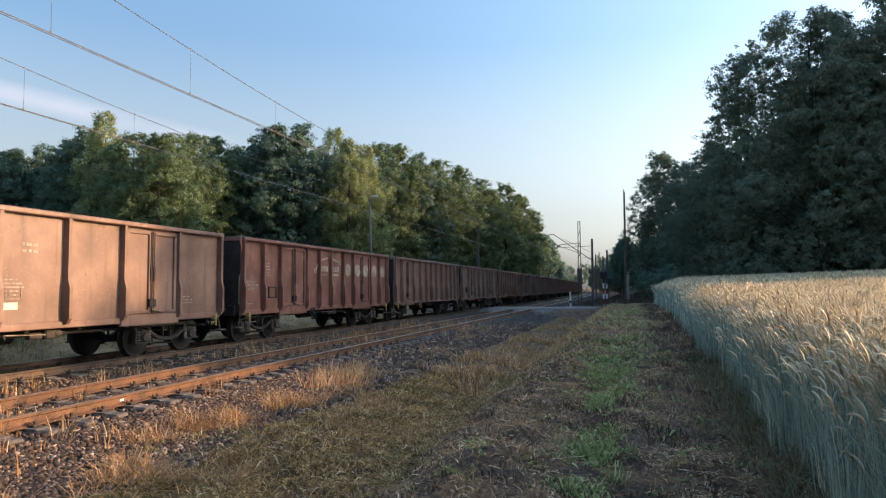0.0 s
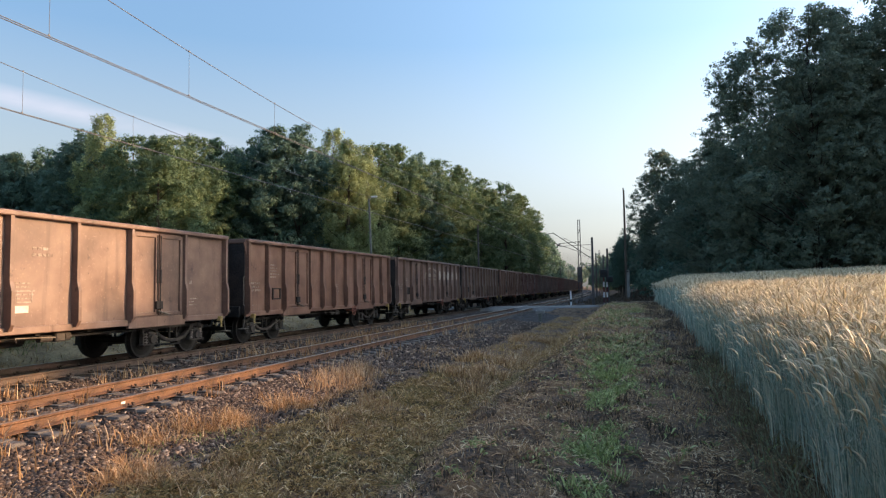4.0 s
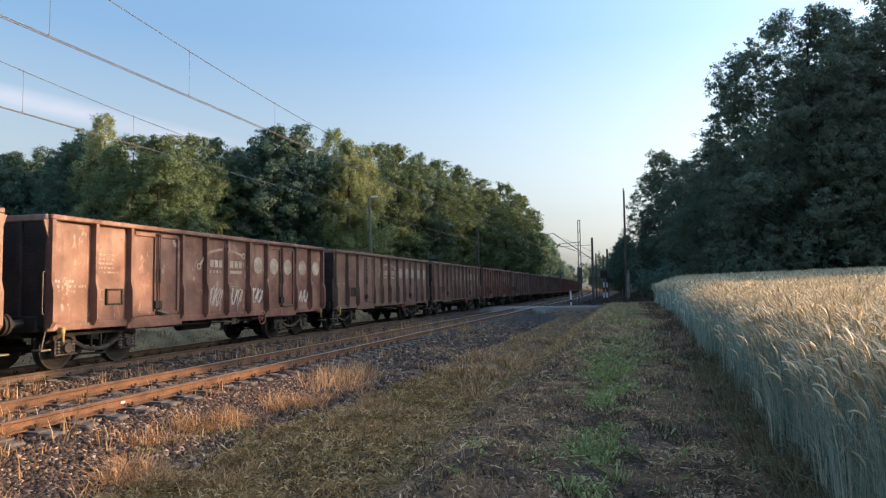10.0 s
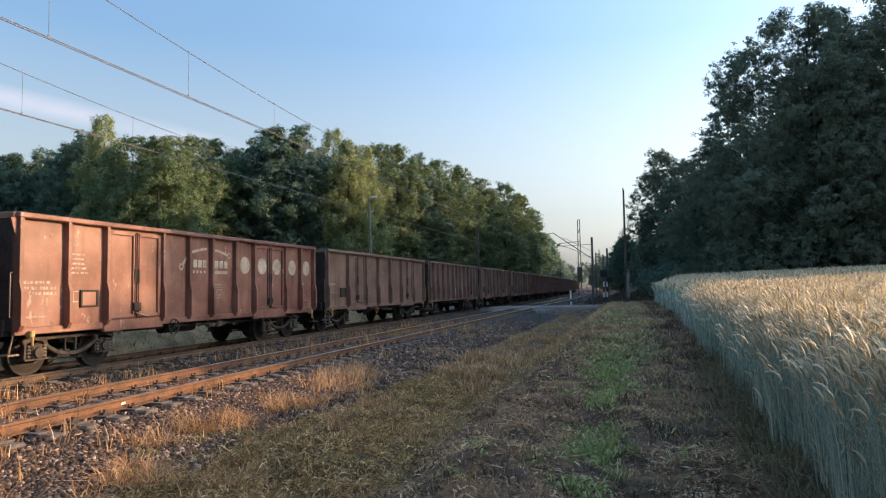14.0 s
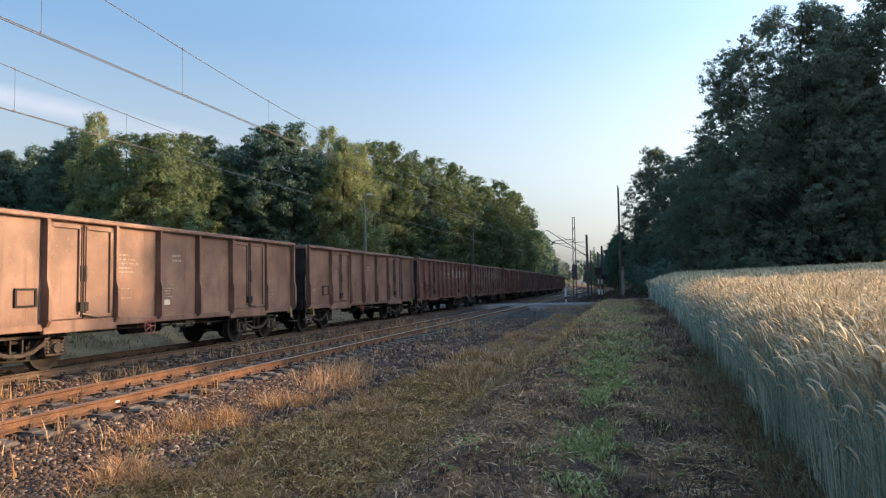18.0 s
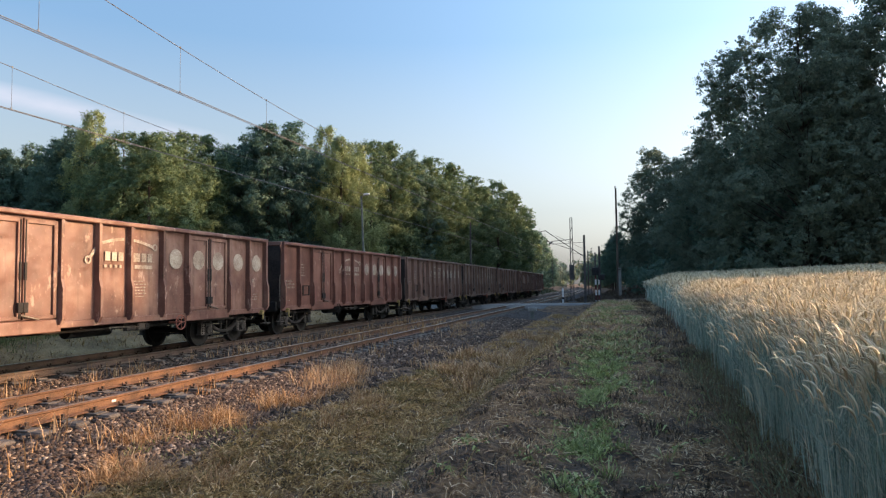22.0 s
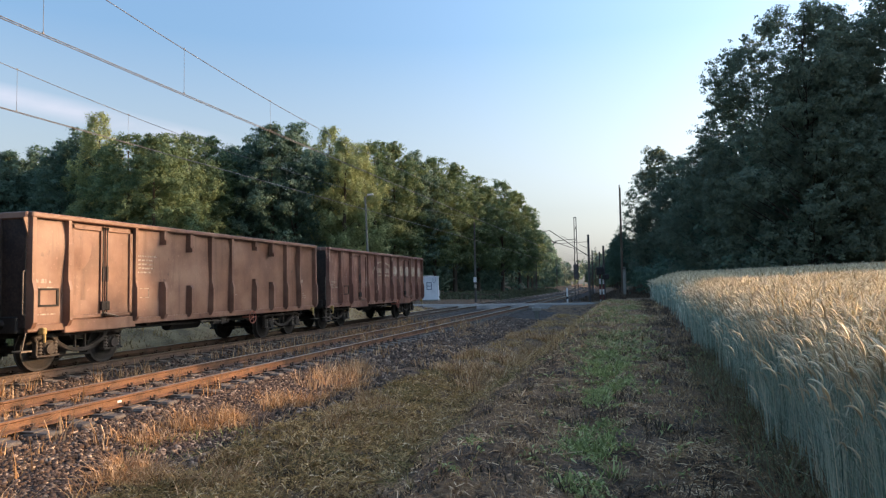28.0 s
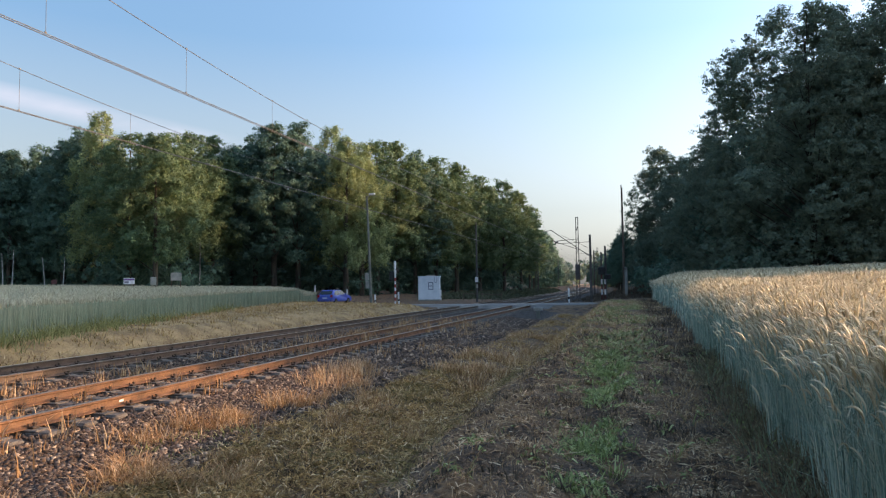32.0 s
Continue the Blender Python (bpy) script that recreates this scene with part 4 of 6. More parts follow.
TRAIN = "cabnicgmcfgebiqaabwbegshw"
wagons = []


def build_train():
    masters = {}
    for k in TRAIN:
        if k not in masters:
            body, paint, logo, label, scrawls = KINDS[k]
            w = masters[k] = wagon(body, paint, logo, ord(k), label, scrawls)
        else:
            w = copy_thing(masters[k], Matrix.Identity(4))
        wagons.append(w)


def train_at(i, t):
    """The pose of wagon i (the first that is seen is 1) at t seconds."""
    gap = -0.000171899 * t ** 3 - 0.0067343 * t ** 2 - 10.147897 * t + 17.3968
    s = gap + PITCH * (i - 1) - PITCH / 2 + float(np.interp(t, [0, 1, 2, 5, 27, 28, 29, 30], [-0.1, 0.05, 0.12, 0, 0, 0.12, -0.1, 0.38]))
    q = 4.5
    a, b = Vector((FAR_X - bend(s - q), s - q, 0)), Vector((FAR_X - bend(s + q), s + q, 0))
    m = (a + b) / 2
    return pose(m.x, m.y, 0, 0, 0, math.degrees(math.atan2(-(b.x - a.x), b.y - a.y)))


build_train()


# ---- overhead line ----
def wire(name, pts, r, parent, n=5):
    cu = bpy.data.curves.new(name, "CURVE")
    cu.dimensions, cu.bevel_depth, cu.bevel_resolution = "3D", r, 1
    sp = cu.splines.new("POLY")
    sp.points.add(len(pts) - 1)
    for p, c in zip(sp.points, pts):
        p.co = (*c, 1)
    cu.materials.append(M_wire)
    ob = new(name, cu)
    ob.parent = parent
    return ob


SPANS = [-6.0, 66.0, 132.0, 198.0, 264.0, 330.0]


def carrier_z(y):
    """Height of the carrier wire, lowest at y = 20 in the first span."""
    if y <= SPANS[1]:
        return 6.35 + (0.0037 if y < 20.1 else 0.00097) * (y - 20.1) ** 2
    for a, b in zip(SPANS, SPANS[1:]):
        if a <= y <= b:
            u = (y - (a + b) / 2) / ((b - a) / 2)
            return 6.4 + 2.0 * u * u
    return 8.4


def overhead(centre, label, shift):
    top = thing("overhead_line", Matrix.Identity(4), label, "overhead wires", "overhead lines")
    ys = np.concatenate([np.arange(-6, 26, 0.8), np.arange(26, 331, 3.0)])
    for off in (-0.032, 0.032):
        wire("contact_wire", [(centre - bend(y) + off, y, 5.68) for y in ys], 0.008, top)
    wire("carrier_wire", [(centre - bend(y), y, carrier_z(y)) for y in ys], 0.008, top)
    y = shift
    while y < 160:
        wire("dropper", [(centre - bend(y), y, 5.7), (centre - bend(y), y, carrier_z(y))], 0.004, top)
        if y < 60:
            for z in (5.7, carrier_z(y)):
                part("wire_clamp", boxed(centre - 0.01, centre + 0.01, y - 0.018, y + 0.018, z - 0.01, z + 0.03, soft=0.004), M_wire, top)
        y += 6.7 if y > 16 else 3.4
    return top


overhead(NEAR_X, "thin dark overhead wires with droppers above the nearer track", 8.07)
overhead(FAR_X, "thin dark overhead wires with droppers above the train", 11.4)


def lattice_mast(x, y, side, h=9.2, arm=True):
    """A steel lattice mast with a sloping bracket towards the line."""
    m = thing("catenary_mast", pose(x, y, float(ground_z(x, y))), "dark steel lattice mast carrying overhead wires", "catenary mast", "catenary masts")
    for a in (-0.16, 0.16):
        for b in (-0.1, 0.1):
            part("leg_angle", rodded((a, b, 0), (a * 0.6, b * 0.7, h), 0.035, 5), M_mast, m)
    bm = fresh()
    k = 0.3
    while k < h - 0.6:
        w = 0.16 * (1 - 0.4 * k / h)
        for b in (-0.1, 0.1):
            rod(bm, (-w, b, k), (w, b, k + 0.6), 0.018, 4)
        k += 1.1
    tagged(part("lacing", bm, M_mast, m), kind="stuff")
    part("cap_plate", boxed(-0.12, 0.12, -0.09, 0.09, h - 0.04, h, soft=0.01), M_mast, m)
    part("footing", boxed(-0.4, 0.4, -0.4, 0.4, -0.6, 0.12, soft=0.03), M_mast, m)
    if not arm:
        bm = rodded((0, 0, 6.2), (-2.0, 0, 6.05), 0.03, 6)
        rod(bm, (0, 0, 5.2), (-1.9, 0, 5.9), 0.025, 6)
        rod(bm, (-1.9, 0, 5.85), (-2.4, 0, 6.15), 0.05, 6)
        part("short_arm", bm, M_mast, m)
        part("switch_box", boxed(-0.24, 0.24, -0.3, -0.1, 2.2, 3.7, soft=0.03), M_mast, m)
        return m
    bm = fresh()
    reach = 3.6 * side
    rod(bm, (0, 0, 6.0), (reach * 0.55, 0, 8.1), 0.045, 6)
    rod(bm, (reach * 0.55, 0, 8.1), (reach, 0, 8.2), 0.03, 6)
    rod(bm, (0, 0, 7.2), (reach * 0.55, 0, 8.1), 0.02, 5)
    part("bracket", bm, M_mast, m)
    bm = fresh()
    rod(bm, (0, 0, 6.3), (reach * 0.95, 0, 6.2), 0.03, 6)
    rod(bm, (reach * 0.55, 0, 8.1), (reach * 0.7, 0, 6.2), 0.02, 5)
    rod(bm, (reach * 0.9, 0, 6.2), (reach * 0.9, 0, 6.9), 0.05, 6)
    part("steady_arm", bm, M_mast, m)
    return m


lattice_mast(-4.9, 66.0, -1, 8.35, False)
bp = thing("catenary_pole", pose(-3.45, 62.0, float(ground_z(-3.45, 62))), "dark steel pole with a long sloping bracket over the tracks", "catenary mast", "catenary masts")
part("shaft", rodded((0, 0, -0.3), (0, 0, 6.2), 0.13, 10, 0.1), M_mast, bp)
part("bracket", rodded((0, 0, 4.2), (-3.55, 0, 6.75), 0.035, 6), M_mast, bp)
part("tie_rod", rodded((0, 0, 4.9), (-2.6, 0, 6.25), 0.015, 6), M_mast, bp)
part("top_arm", rodded((-3.5, 0, 6.72), (-4.3, 0, 6.62), 0.03, 6), M_mast, bp)
part("cross_arm", rodded((0, 0, 5.55), (-3.0, 0, 5.45), 0.02, 6), M_mast, bp)
part("insulator", rodded((-3.2, 0, 5.5), (-2.9, 0, 5.65), 0.07, 8), M_mast, bp)
for bx_, by_, bh in ((-8.0 + 5.1, 96.0, 7.5), (-2.6, 80.0, 6.6), (-5.2, 118.0, 8.0), (-18.4, 150.0, 8.5)):
    q = thing("catenary_pole", pose(bx_ - bend(by_), by_, float(ground_z(bx_ - bend(by_), by_))), "plain dark steel pole beside the tracks", "catenary mast", "catenary masts")
    part("shaft", rodded((0, 0, -0.3), (0, 0, bh), 0.13, 8, 0.1), M_mast, q)
for y in SPANS[2:]:
    lattice_mast(-4.9 - bend(y), y, -1)
    lattice_mast(-16.9 - bend(y), y, 1)


def round_pole(name, x, y, h, r, mat, label, category, foot=None):
    p = thing(name, pose(x, y, float(ground_z(x, y))), label, category)
    part("shaft", rodded((0, 0, -0.3), (0, 0, h), r, 12, r * 0.65), mat, p)
    if foot:
        part("concrete_foot", boxed(r * 0.4, r * 0.4 + 0.34, -0.16, 0.16, -0.3, foot, soft=0.03), M_conc, p)
    return p


tele = round_pole("wooden_pole", -0.7, 83.0, 13.3, 0.16, M_wood, "tall dark wooden line pole strapped to a pale concrete foot", "utility pole", 3.6)
part("insulator", rodded((-0.05, 0, 13.3), (-0.05, 0, 13.6), 0.07, 8), M_white, tele)
part("steel_band", rodded((0.12, 0, 3.35), (0.12, 0, 3.45), 0.25, 10), M_clip, tele)

M_oldconc = noisy("weathered_concrete", (0.1, 0.1, 0.085), (0.2, 0.2, 0.17), 2, 30, 0.9, 0.2)
lampp = round_pole("street_lamp", -22.6, 56.0, 10.0, 0.13, M_oldconc, "tall pale concrete lamp pole with a small lamp head", "street lamp")
lampp.rotation_euler = (0, radians(-2.0), 0)
bm = rodded((0, 0, 9.9), (0.45, -0.1, 10.1), 0.04, 6)
part("lamp_arm", bm, M_conc, lampp)
part("lamp_head", boxed(0.25, 0.85, -0.22, 0.02, 10.05, 10.2, soft=0.05), M_wpaint, lampp)
part("sign_back", boxed(-0.5, -0.14, -0.03, 0.0, 2.35, 3.0, soft=0.01), M_conc, lampp, "grey back of a small sign plate")
part("sign_back", boxed(-0.47, -0.14, -0.03, 0.0, 1.6, 2.3, soft=0.01), M_conc, lampp, "grey back of a small sign plate")

post = round_pole("catenary_mast", -16.2, 71.0, 8.8, 0.12, M_mast, "dark steel mast with a small pale plate near its base", "catenary mast")
part("plate", boxed(-0.17, 0.17, -0.16, -0.13, 2.2, 2.75, soft=0.01), M_wpaint, post)
part("band", rodded((0, 0, 1.55), (0, 0, 1.95), 0.135, 12), M_conc, post)


def striped_post(x, y, h, r, n, label, category, name, group=""):
    p = thing(name, pose(x, y, float(ground_z(x, y))), label, category, group)
    for k in range(n):
        part("band", rodded((0, 0, h * k / n - (0.2 if k == 0 else 0)), (0, 0, h * (k + 1) / n), r, 10), M_rpaint if k % 2 else M_wpaint, p)
    return p


sig = striped_post(-22.1, 61.0, 2.9, 0.08, 9, "red and white striped warning light post with dark signal head", "crossing signal", "crossing_signal", "crossing signals")
part("mast_top", rodded((0, 0, 2.9), (0, 0, 4.2), 0.11, 10), M_wpaint, sig)
part("signal_head", boxed(-0.55, -0.05, -0.18, 0.12, 2.3, 3.2, soft=0.05), M_black, sig)
part("hood", rodded((0.1, -0.1, 3.4), (0.45, -0.2, 3.25), 0.06, 8), M_steel, sig)

M_oxide = noisy("dark_red_paint", (0.07, 0.016, 0.016), (0.13, 0.03, 0.028), 3, 30, 0.6, 0.05)
sig2 = thing("crossing_signal", pose(-2.9, 72.0, float(ground_z(-2.9, 72))), "twin red and white striped signal posts with dark lamp heads", "crossing signal", "crossing signals")
for x, h in ((0, 5.6), (0.33, 4.2)):
    for k in range(6):
        part("band", rodded((x, 0, 3.3 * k / 6), (x, 0, 3.3 * (k + 1) / 6), 0.09, 10), M_wpaint if k % 2 == 0 else M_oxide, sig2)
    part("mast_top", rodded((x, 0, 3.3), (x, 0, h), 0.08, 10), M_mast, sig2)
part("signal_head", boxed(-0.35, 0.4, -0.35, -0.1, 3.2, 4.0, soft=0.06), M_black, sig2)
part("signal_head", boxed(0.25, 0.95, -0.35, -0.1, 2.7, 3.25, soft=0.06), M_black, sig2)
for x, z in ((-0.1, 3.6), (0.2, 3.6), (0.6, 2.97)):
    part("lamp_lens", rodded((x, -0.35, z), (x, -0.38, z), 0.11, 14), M_rubber, sig2)

for x, y, h in ((-31.3, 62, 1.6), (-29.5, 66, 1.35), (-24.6, 62, 0.95), (-22.1, 62, 1.15), (-22.2, 77.5, 1.2), (-5.5, 62.3, 1.35)):
    g = thing("marker_post", pose(x, y, float(ground_z(x, y)), 0, random.uniform(-5, 5), 0), "short white marker post beside the road", "marker post", "marker posts")
    part("post", boxed(-0.07, 0.07, -0.05, 0.05, -0.2, h, soft=0.02), M_wpaint, g)
    part("black_band", boxed(-0.073, 0.073, -0.053, 0.053, h * 0.25, h * 0.4), M_black, g)

M_trim = plain("slate_blue_trim", (0.09, 0.13, 0.2), 0.6)
cab = thing("relay_cabin", pose(-22.7, 74.4, float(ground_z(-22.7, 74.4)), 0, 0, 14), "pale grey metal relay cabin with a small barred window", "equipment cabin")
part("wall_box", boxed(-1.25, 1.25, -1.0, 1.0, 0.15, 2.75, soft=0.03), M_cabin, cab)
part("plinth", boxed(-1.22, 1.22, -0.97, 0.97, -0.2, 0.17), M_conc, cab)
part("roof", boxed(-1.33, 1.33, -1.08, 1.08, 2.75, 2.86, soft=0.03), M_cabin, cab)
part("roof_vent", boxed(-0.4, 0.7, -0.4, 0.4, 2.86, 3.0, soft=0.04), M_conc, cab)
win = part("window", boxed(-0.05, 0.45, -1.012, -0.99, 1.35, 2.1), M_cabin, cab)
for a, b, c, d in ((-0.1, 0.5, 2.08, 2.16), (-0.1, 0.5, 1.3, 1.38), (-0.1, -0.02, 1.3, 2.16), (0.42, 0.5, 1.3, 2.16), (-0.1, 0.5, 1.69, 1.76)):
    part("window_bar", boxed(a, b, -1.035, -1.0, c, d), M_trim, win)
bm = fresh()
for k in range(8):
    a, b = math.pi * k / 8, math.pi * (k + 1) / 8
    rod(bm, (0.78 + 0.14 * math.cos(a), -1.03, 2.3 - 0.2 * math.sin(a)), (0.78 + 0.14 * math.cos(b), -1.03, 2.3 - 0.2 * math.sin(b)), 0.02, 5)
for a in (0.64, 0.92):
    rod(bm, (a, -1.03, 2.3), (a, -1.03, 2.7), 0.02, 5)
part("cable_loop", bm, M_trim, cab)

mk = thing("cable_marker", pose(-5.6, 41.6, float(bed(-5.6, 41.6))), "short grey concrete cable marker in the dry grass", "marker post")
part("post", boxed(-0.11, 0.11, -0.08, 0.08, -0.2, 0.48, soft=0.02), M_oldconc, mk)
part("plate", boxed(-0.27, 0.27, -0.12, 0.12, 0.48, 0.7, soft=0.03), M_conc, mk)

# low rail fence beyond the road
fen = thing("rail_fence", pose(-18.5, 74.0, float(ground_z(-18.5, 74))), "low weathered rail fence beside the crossing", "fence")
for x in (0, 2.2, 4.4):
    part("fence_post", rodded((x, 0, -0.2), (x, 0, 0.85), 0.045, 8), M_wood, fen)
part("fence_rail", rodded((0, 0, 0.8), (4.4, 0, 0.6), 0.035, 8), M_wood, fen)


# ---- car ----
def car(m):
    """A small blue hatchback; it points along its own +y."""
    c = thing("car", m, "small blue hatchback waiting on the road", "car")
    prof = [(-1.95, 0.32), (-2.0, 0.55), (-1.97, 0.85), (-1.86, 0.98), (-1.5, 1.36), (-1.2, 1.43), (-0.3, 1.45), (0.1, 1.4), (0.85, 0.98), (1.5, 0.88), (1.9, 0.72), (1.98, 0.5), (1.95, 0.3)]
    bm = fresh()
    rings = []
    for s in (-1, 1):
        ring = []
        for y, z in prof:
            ring.append(bm.verts.new((s * (0.82 - max(0, z - 0.85) * 0.34), y, z)))
        rings.append(ring)
    n = len(prof)
    for k in range(n):
        bm.faces.new((rings[0][k], rings[0][(k + 1) % n], rings[1][(k + 1) % n], rings[1][k]))
    bm.faces.new(rings[0])
    bm.faces.new(rings[1])
    bmesh.ops.recalc_face_normals(bm, faces=bm.faces)
    bmesh.ops.bevel(bm, geom=[e for e in bm.edges if abs(e.verts[0].co.x - e.verts[1].co.x) < 0.2], offset=0.06, segments=2, affect="EDGES")
    part("body", bm, M_carblue, c)

    def pane(pts, name="window"):
        b2 = fresh()
        f = b2.faces.new([b2.verts.new(p) for p in pts])
        r = bmesh.ops.extrude_face_region(b2, geom=[f])
        nrm = f.normal if f.normal.length else Vector((1, 0, 0))
        f.normal_update()
        for v in [v for v in r["geom"] if isinstance(v, bmesh.types.BMVert)]:
            v.co += f.normal * 0.012
        part(name, b2, M_glass, c)
    for s in (-1, 1):
        o = 0.02 * s
        for a, b, ta, tb in ((-1.45, -0.45, -1.28, -0.42), (-0.37, 0.7, -0.35, 0.12)):
            pane([(s * 0.775 + o, a, 0.96), (s * 0.775 + o, b, 0.96), (s * 0.645 + o, tb, 1.34), (s * 0.645 + o, ta, 1.34)][::s])
        part("mirror", boxed(s * 0.83, s * 0.98, 0.52, 0.62, 0.92, 1.06, soft=0.03), M_carblue, c)
        part("tail_light", boxed(s * 0.6, s * 0.8, -2.01, -1.9, 0.72, 0.95, soft=0.02), M_lamp, c)
        for y in (-1.25, 1.22):
            w = part("wheel", rodded((s * 0.6, y, 0.3), (s * 0.84, y, 0.3), 0.3, 20), M_rubber, c)
            part("hub_cap", rodded((s * 0.83, y, 0.3), (s * 0.855, y, 0.3), 0.19, 14), M_steel, w)
    pane([(-0.66, -1.885, 0.99), (0.66, -1.885, 0.99), (0.6, -1.54, 1.34), (-0.6, -1.54, 1.34)], "rear_window")
    pane([(0.68, 0.86, 1.0), (-0.68, 0.86, 1.0), (-0.6, 0.2, 1.37), (0.6, 0.2, 1.37)], "windscreen")
    part("number_plate", boxed(-0.26, 0.26, -2.03, -1.99, 0.6, 0.71), M_wpaint, c)
    part("rear_bumper", boxed(-0.8, 0.8, -2.06, -1.92, 0.36, 0.56, soft=0.04), M_carblue, c)
    return c


car(pose(-28.2, 60.3, float(ground_z(-28.2, 60.3)) + 0.05, 0, 0, -4))


# ---- trees ----
def tubes(name, lines, mat, n=6):
    vs, fs = [], []
    for pts in lines:
        base = len(vs)
        for i, (x, y, z, r) in enumerate(pts):
            for k in range(n):
                a = 6.2832 * k / n
                vs.append((x + r * math.cos(a), y + r * math.sin(a), z))
            if i:
                o = base + (i - 1) * n
                fs += [(o + k, o + (k + 1) % n, o + n + (k + 1) % n, o + n + k) for k in range(n)]
    return sheet(name, vs, fs, mat, True)


def leaves(name, clumps, count, size, mat, g, droop=0.0, each=20):
    """Leaf sprays in tufts on the outside of clumps (x, y, z, r)."""
    c = np.array(clumps)
    w = c[:, 3] ** 2
    tufts = max(1, count // each)
    i = g.choice(len(c), tufts, p=w / w.sum())
    d = g.normal(size=(tufts, 3))
    d[:, 2] += 0.2
    d /= np.linalg.norm(d, axis=1)[:, None]
    ph = g.uniform(0, 6.28, (len(c), 3))[i]
    ripple = 1 + 0.2 * np.sin(4 * d[:, 0] + ph[:, 0]) + 0.2 * np.sin(5 * d[:, 1] + ph[:, 1]) + 0.16 * np.sin(5 * d[:, 2] + ph[:, 2])
    stray = np.where(g.random(tufts) < 0.1, g.uniform(1.0, 1.35, tufts), 1.0)
    rad = c[i, 3] * (0.62 + 0.42 * g.random(tufts) ** 0.6) * ripple * stray
    form = g.uniform(0.8, 1.25, (len(c), 3)) * np.array([1, 1, 0.8])
    p = c[i, :3] + d * rad[:, None] * form[i]
    wide = size * g.uniform(1.3, 2.9, tufts)
    k = np.repeat(np.arange(tufts), each)
    n = len(k)
    o = g.normal(size=(n, 3)) * np.array([0.62, 0.62, 0.45])
    q = p[k] + o * wide[k][:, None]
    if droop:
        q[:, 2] -= droop * g.random(n) ** 1.5 * wide[k] * 2.2
    nrm = d[k] * 0.8 + o * 0.45 + g.normal(scale=0.33, size=(n, 3))
    nrm[:, 2] += 0.2
    nrm /= np.linalg.norm(nrm, axis=1)[:, None]
    u = np.cross(nrm, g.normal(size=(n, 3)))
    u /= np.linalg.norm(u, axis=1)[:, None] + 1e-9
    v = np.cross(nrm, u)
    s = (size * g.uniform(0.55, 1.25, n))[:, None]
    V = np.stack([q - u * s, q - v * s * 0.62 + u * s * 0.15, q + u * s, q + v * s * 0.62 - u * s * 0.1], 1)
    V[:, 0, 2] -= s[:, 0] * 0.2
    V[:, 2, 2] -= s[:, 0] * 0.2
    return raw_mesh(name, V.reshape(-1, 3), np.arange(n * 4).reshape(-1, 4), mat)


def tree(kind, h, spread, low, count, size, seed, label, clump=26, bark=None, droop=0.0, puff=(0.17, 0.38), dome=False):
    g, r = np.random.default_rng(seed), random.Random(seed)
    t = thing("tree", Matrix.Identity(4), label, "tree", "trees of the woodland")
    clumps, lines = [], []
    lean = (r.uniform(-0.3, 0.3), r.uniform(-0.3, 0.3))
    trunk = [(lean[0] * k * k, lean[1] * k * k, h * 0.9 * k - (0.4 if k == 0 else 0), (0.03 + 0.016 * h) * (1 - 0.85 * k)) for k in (0, 0.12, 0.3, 0.5, 0.7, 0.9, 1)]
    lines.append(trunk)
    for k in range(clump):
        u = (k + r.random()) / clump
        z = h * (low + (1 - low) * u ** 0.9)
        prof = math.sin(math.pi * min(1, 0.16 + 0.84 * u) ** 0.85) ** 0.7 if u < 0.97 else 0.25
        if dome:
            prof = 0.8 + 0.2 * u / 0.3 if u < 0.3 else math.sqrt(max(0.03, 1 - ((u - 0.3) / 0.72) ** 2.4))
        rad = spread * prof * (math.sqrt((k * 0.618 + 0.2) % 1.0) * r.uniform(0.82, 1.04) if dome else r.uniform(0.35, 0.95))
        a = k * 2.4 + r.uniform(-0.5, 0.5)
        x, y = rad * math.cos(a), rad * math.sin(a)
        cr = spread * (puff[0] + (puff[1] - puff[0]) * r.random() ** 1.4) * (1.0 if u < 0.8 else 0.62)
        clumps.append((x, y, min(z, h - cr * 0.5), cr))
        zt = max(h * low * 0.7, z - rad * 0.7)
        if k % 3 == 0 or clump < 60:
            lines.append([(lean[0] * (zt / h) ** 2, lean[1] * (zt / h) ** 2, zt, 0.0045 * h * (1.2 - u)), (x * 0.55, y * 0.55, (z + zt) / 2 + 0.3, 0.003 * h * (1.2 - u)), (x, y, z, 0.02)])
    part("trunk", tubes("trunk", lines, bark or M_bark), bark or M_bark, t)
    part("crown", leaves("crown", clumps, count, size, LEAF[kind], g, droop), LEAF[kind], t)
    return t


def place(master, x, y, h, spin, used=[]):
    """A copy of a tree, scaled to the height h."""
    src, h0 = master
    k = h / h0
    m = pose(x, y, float(ground_z(x, y)) - 0.1, 0, 0, spin)
    if src.name not in used:
        used.append(src.name)
        ob = src
        ob.matrix_basis = m
    else:
        ob = copy_thing(src, m)
    ob.scale = (k * random.uniform(0.92, 1.12), k * random.uniform(0.92, 1.12), k)
    return ob


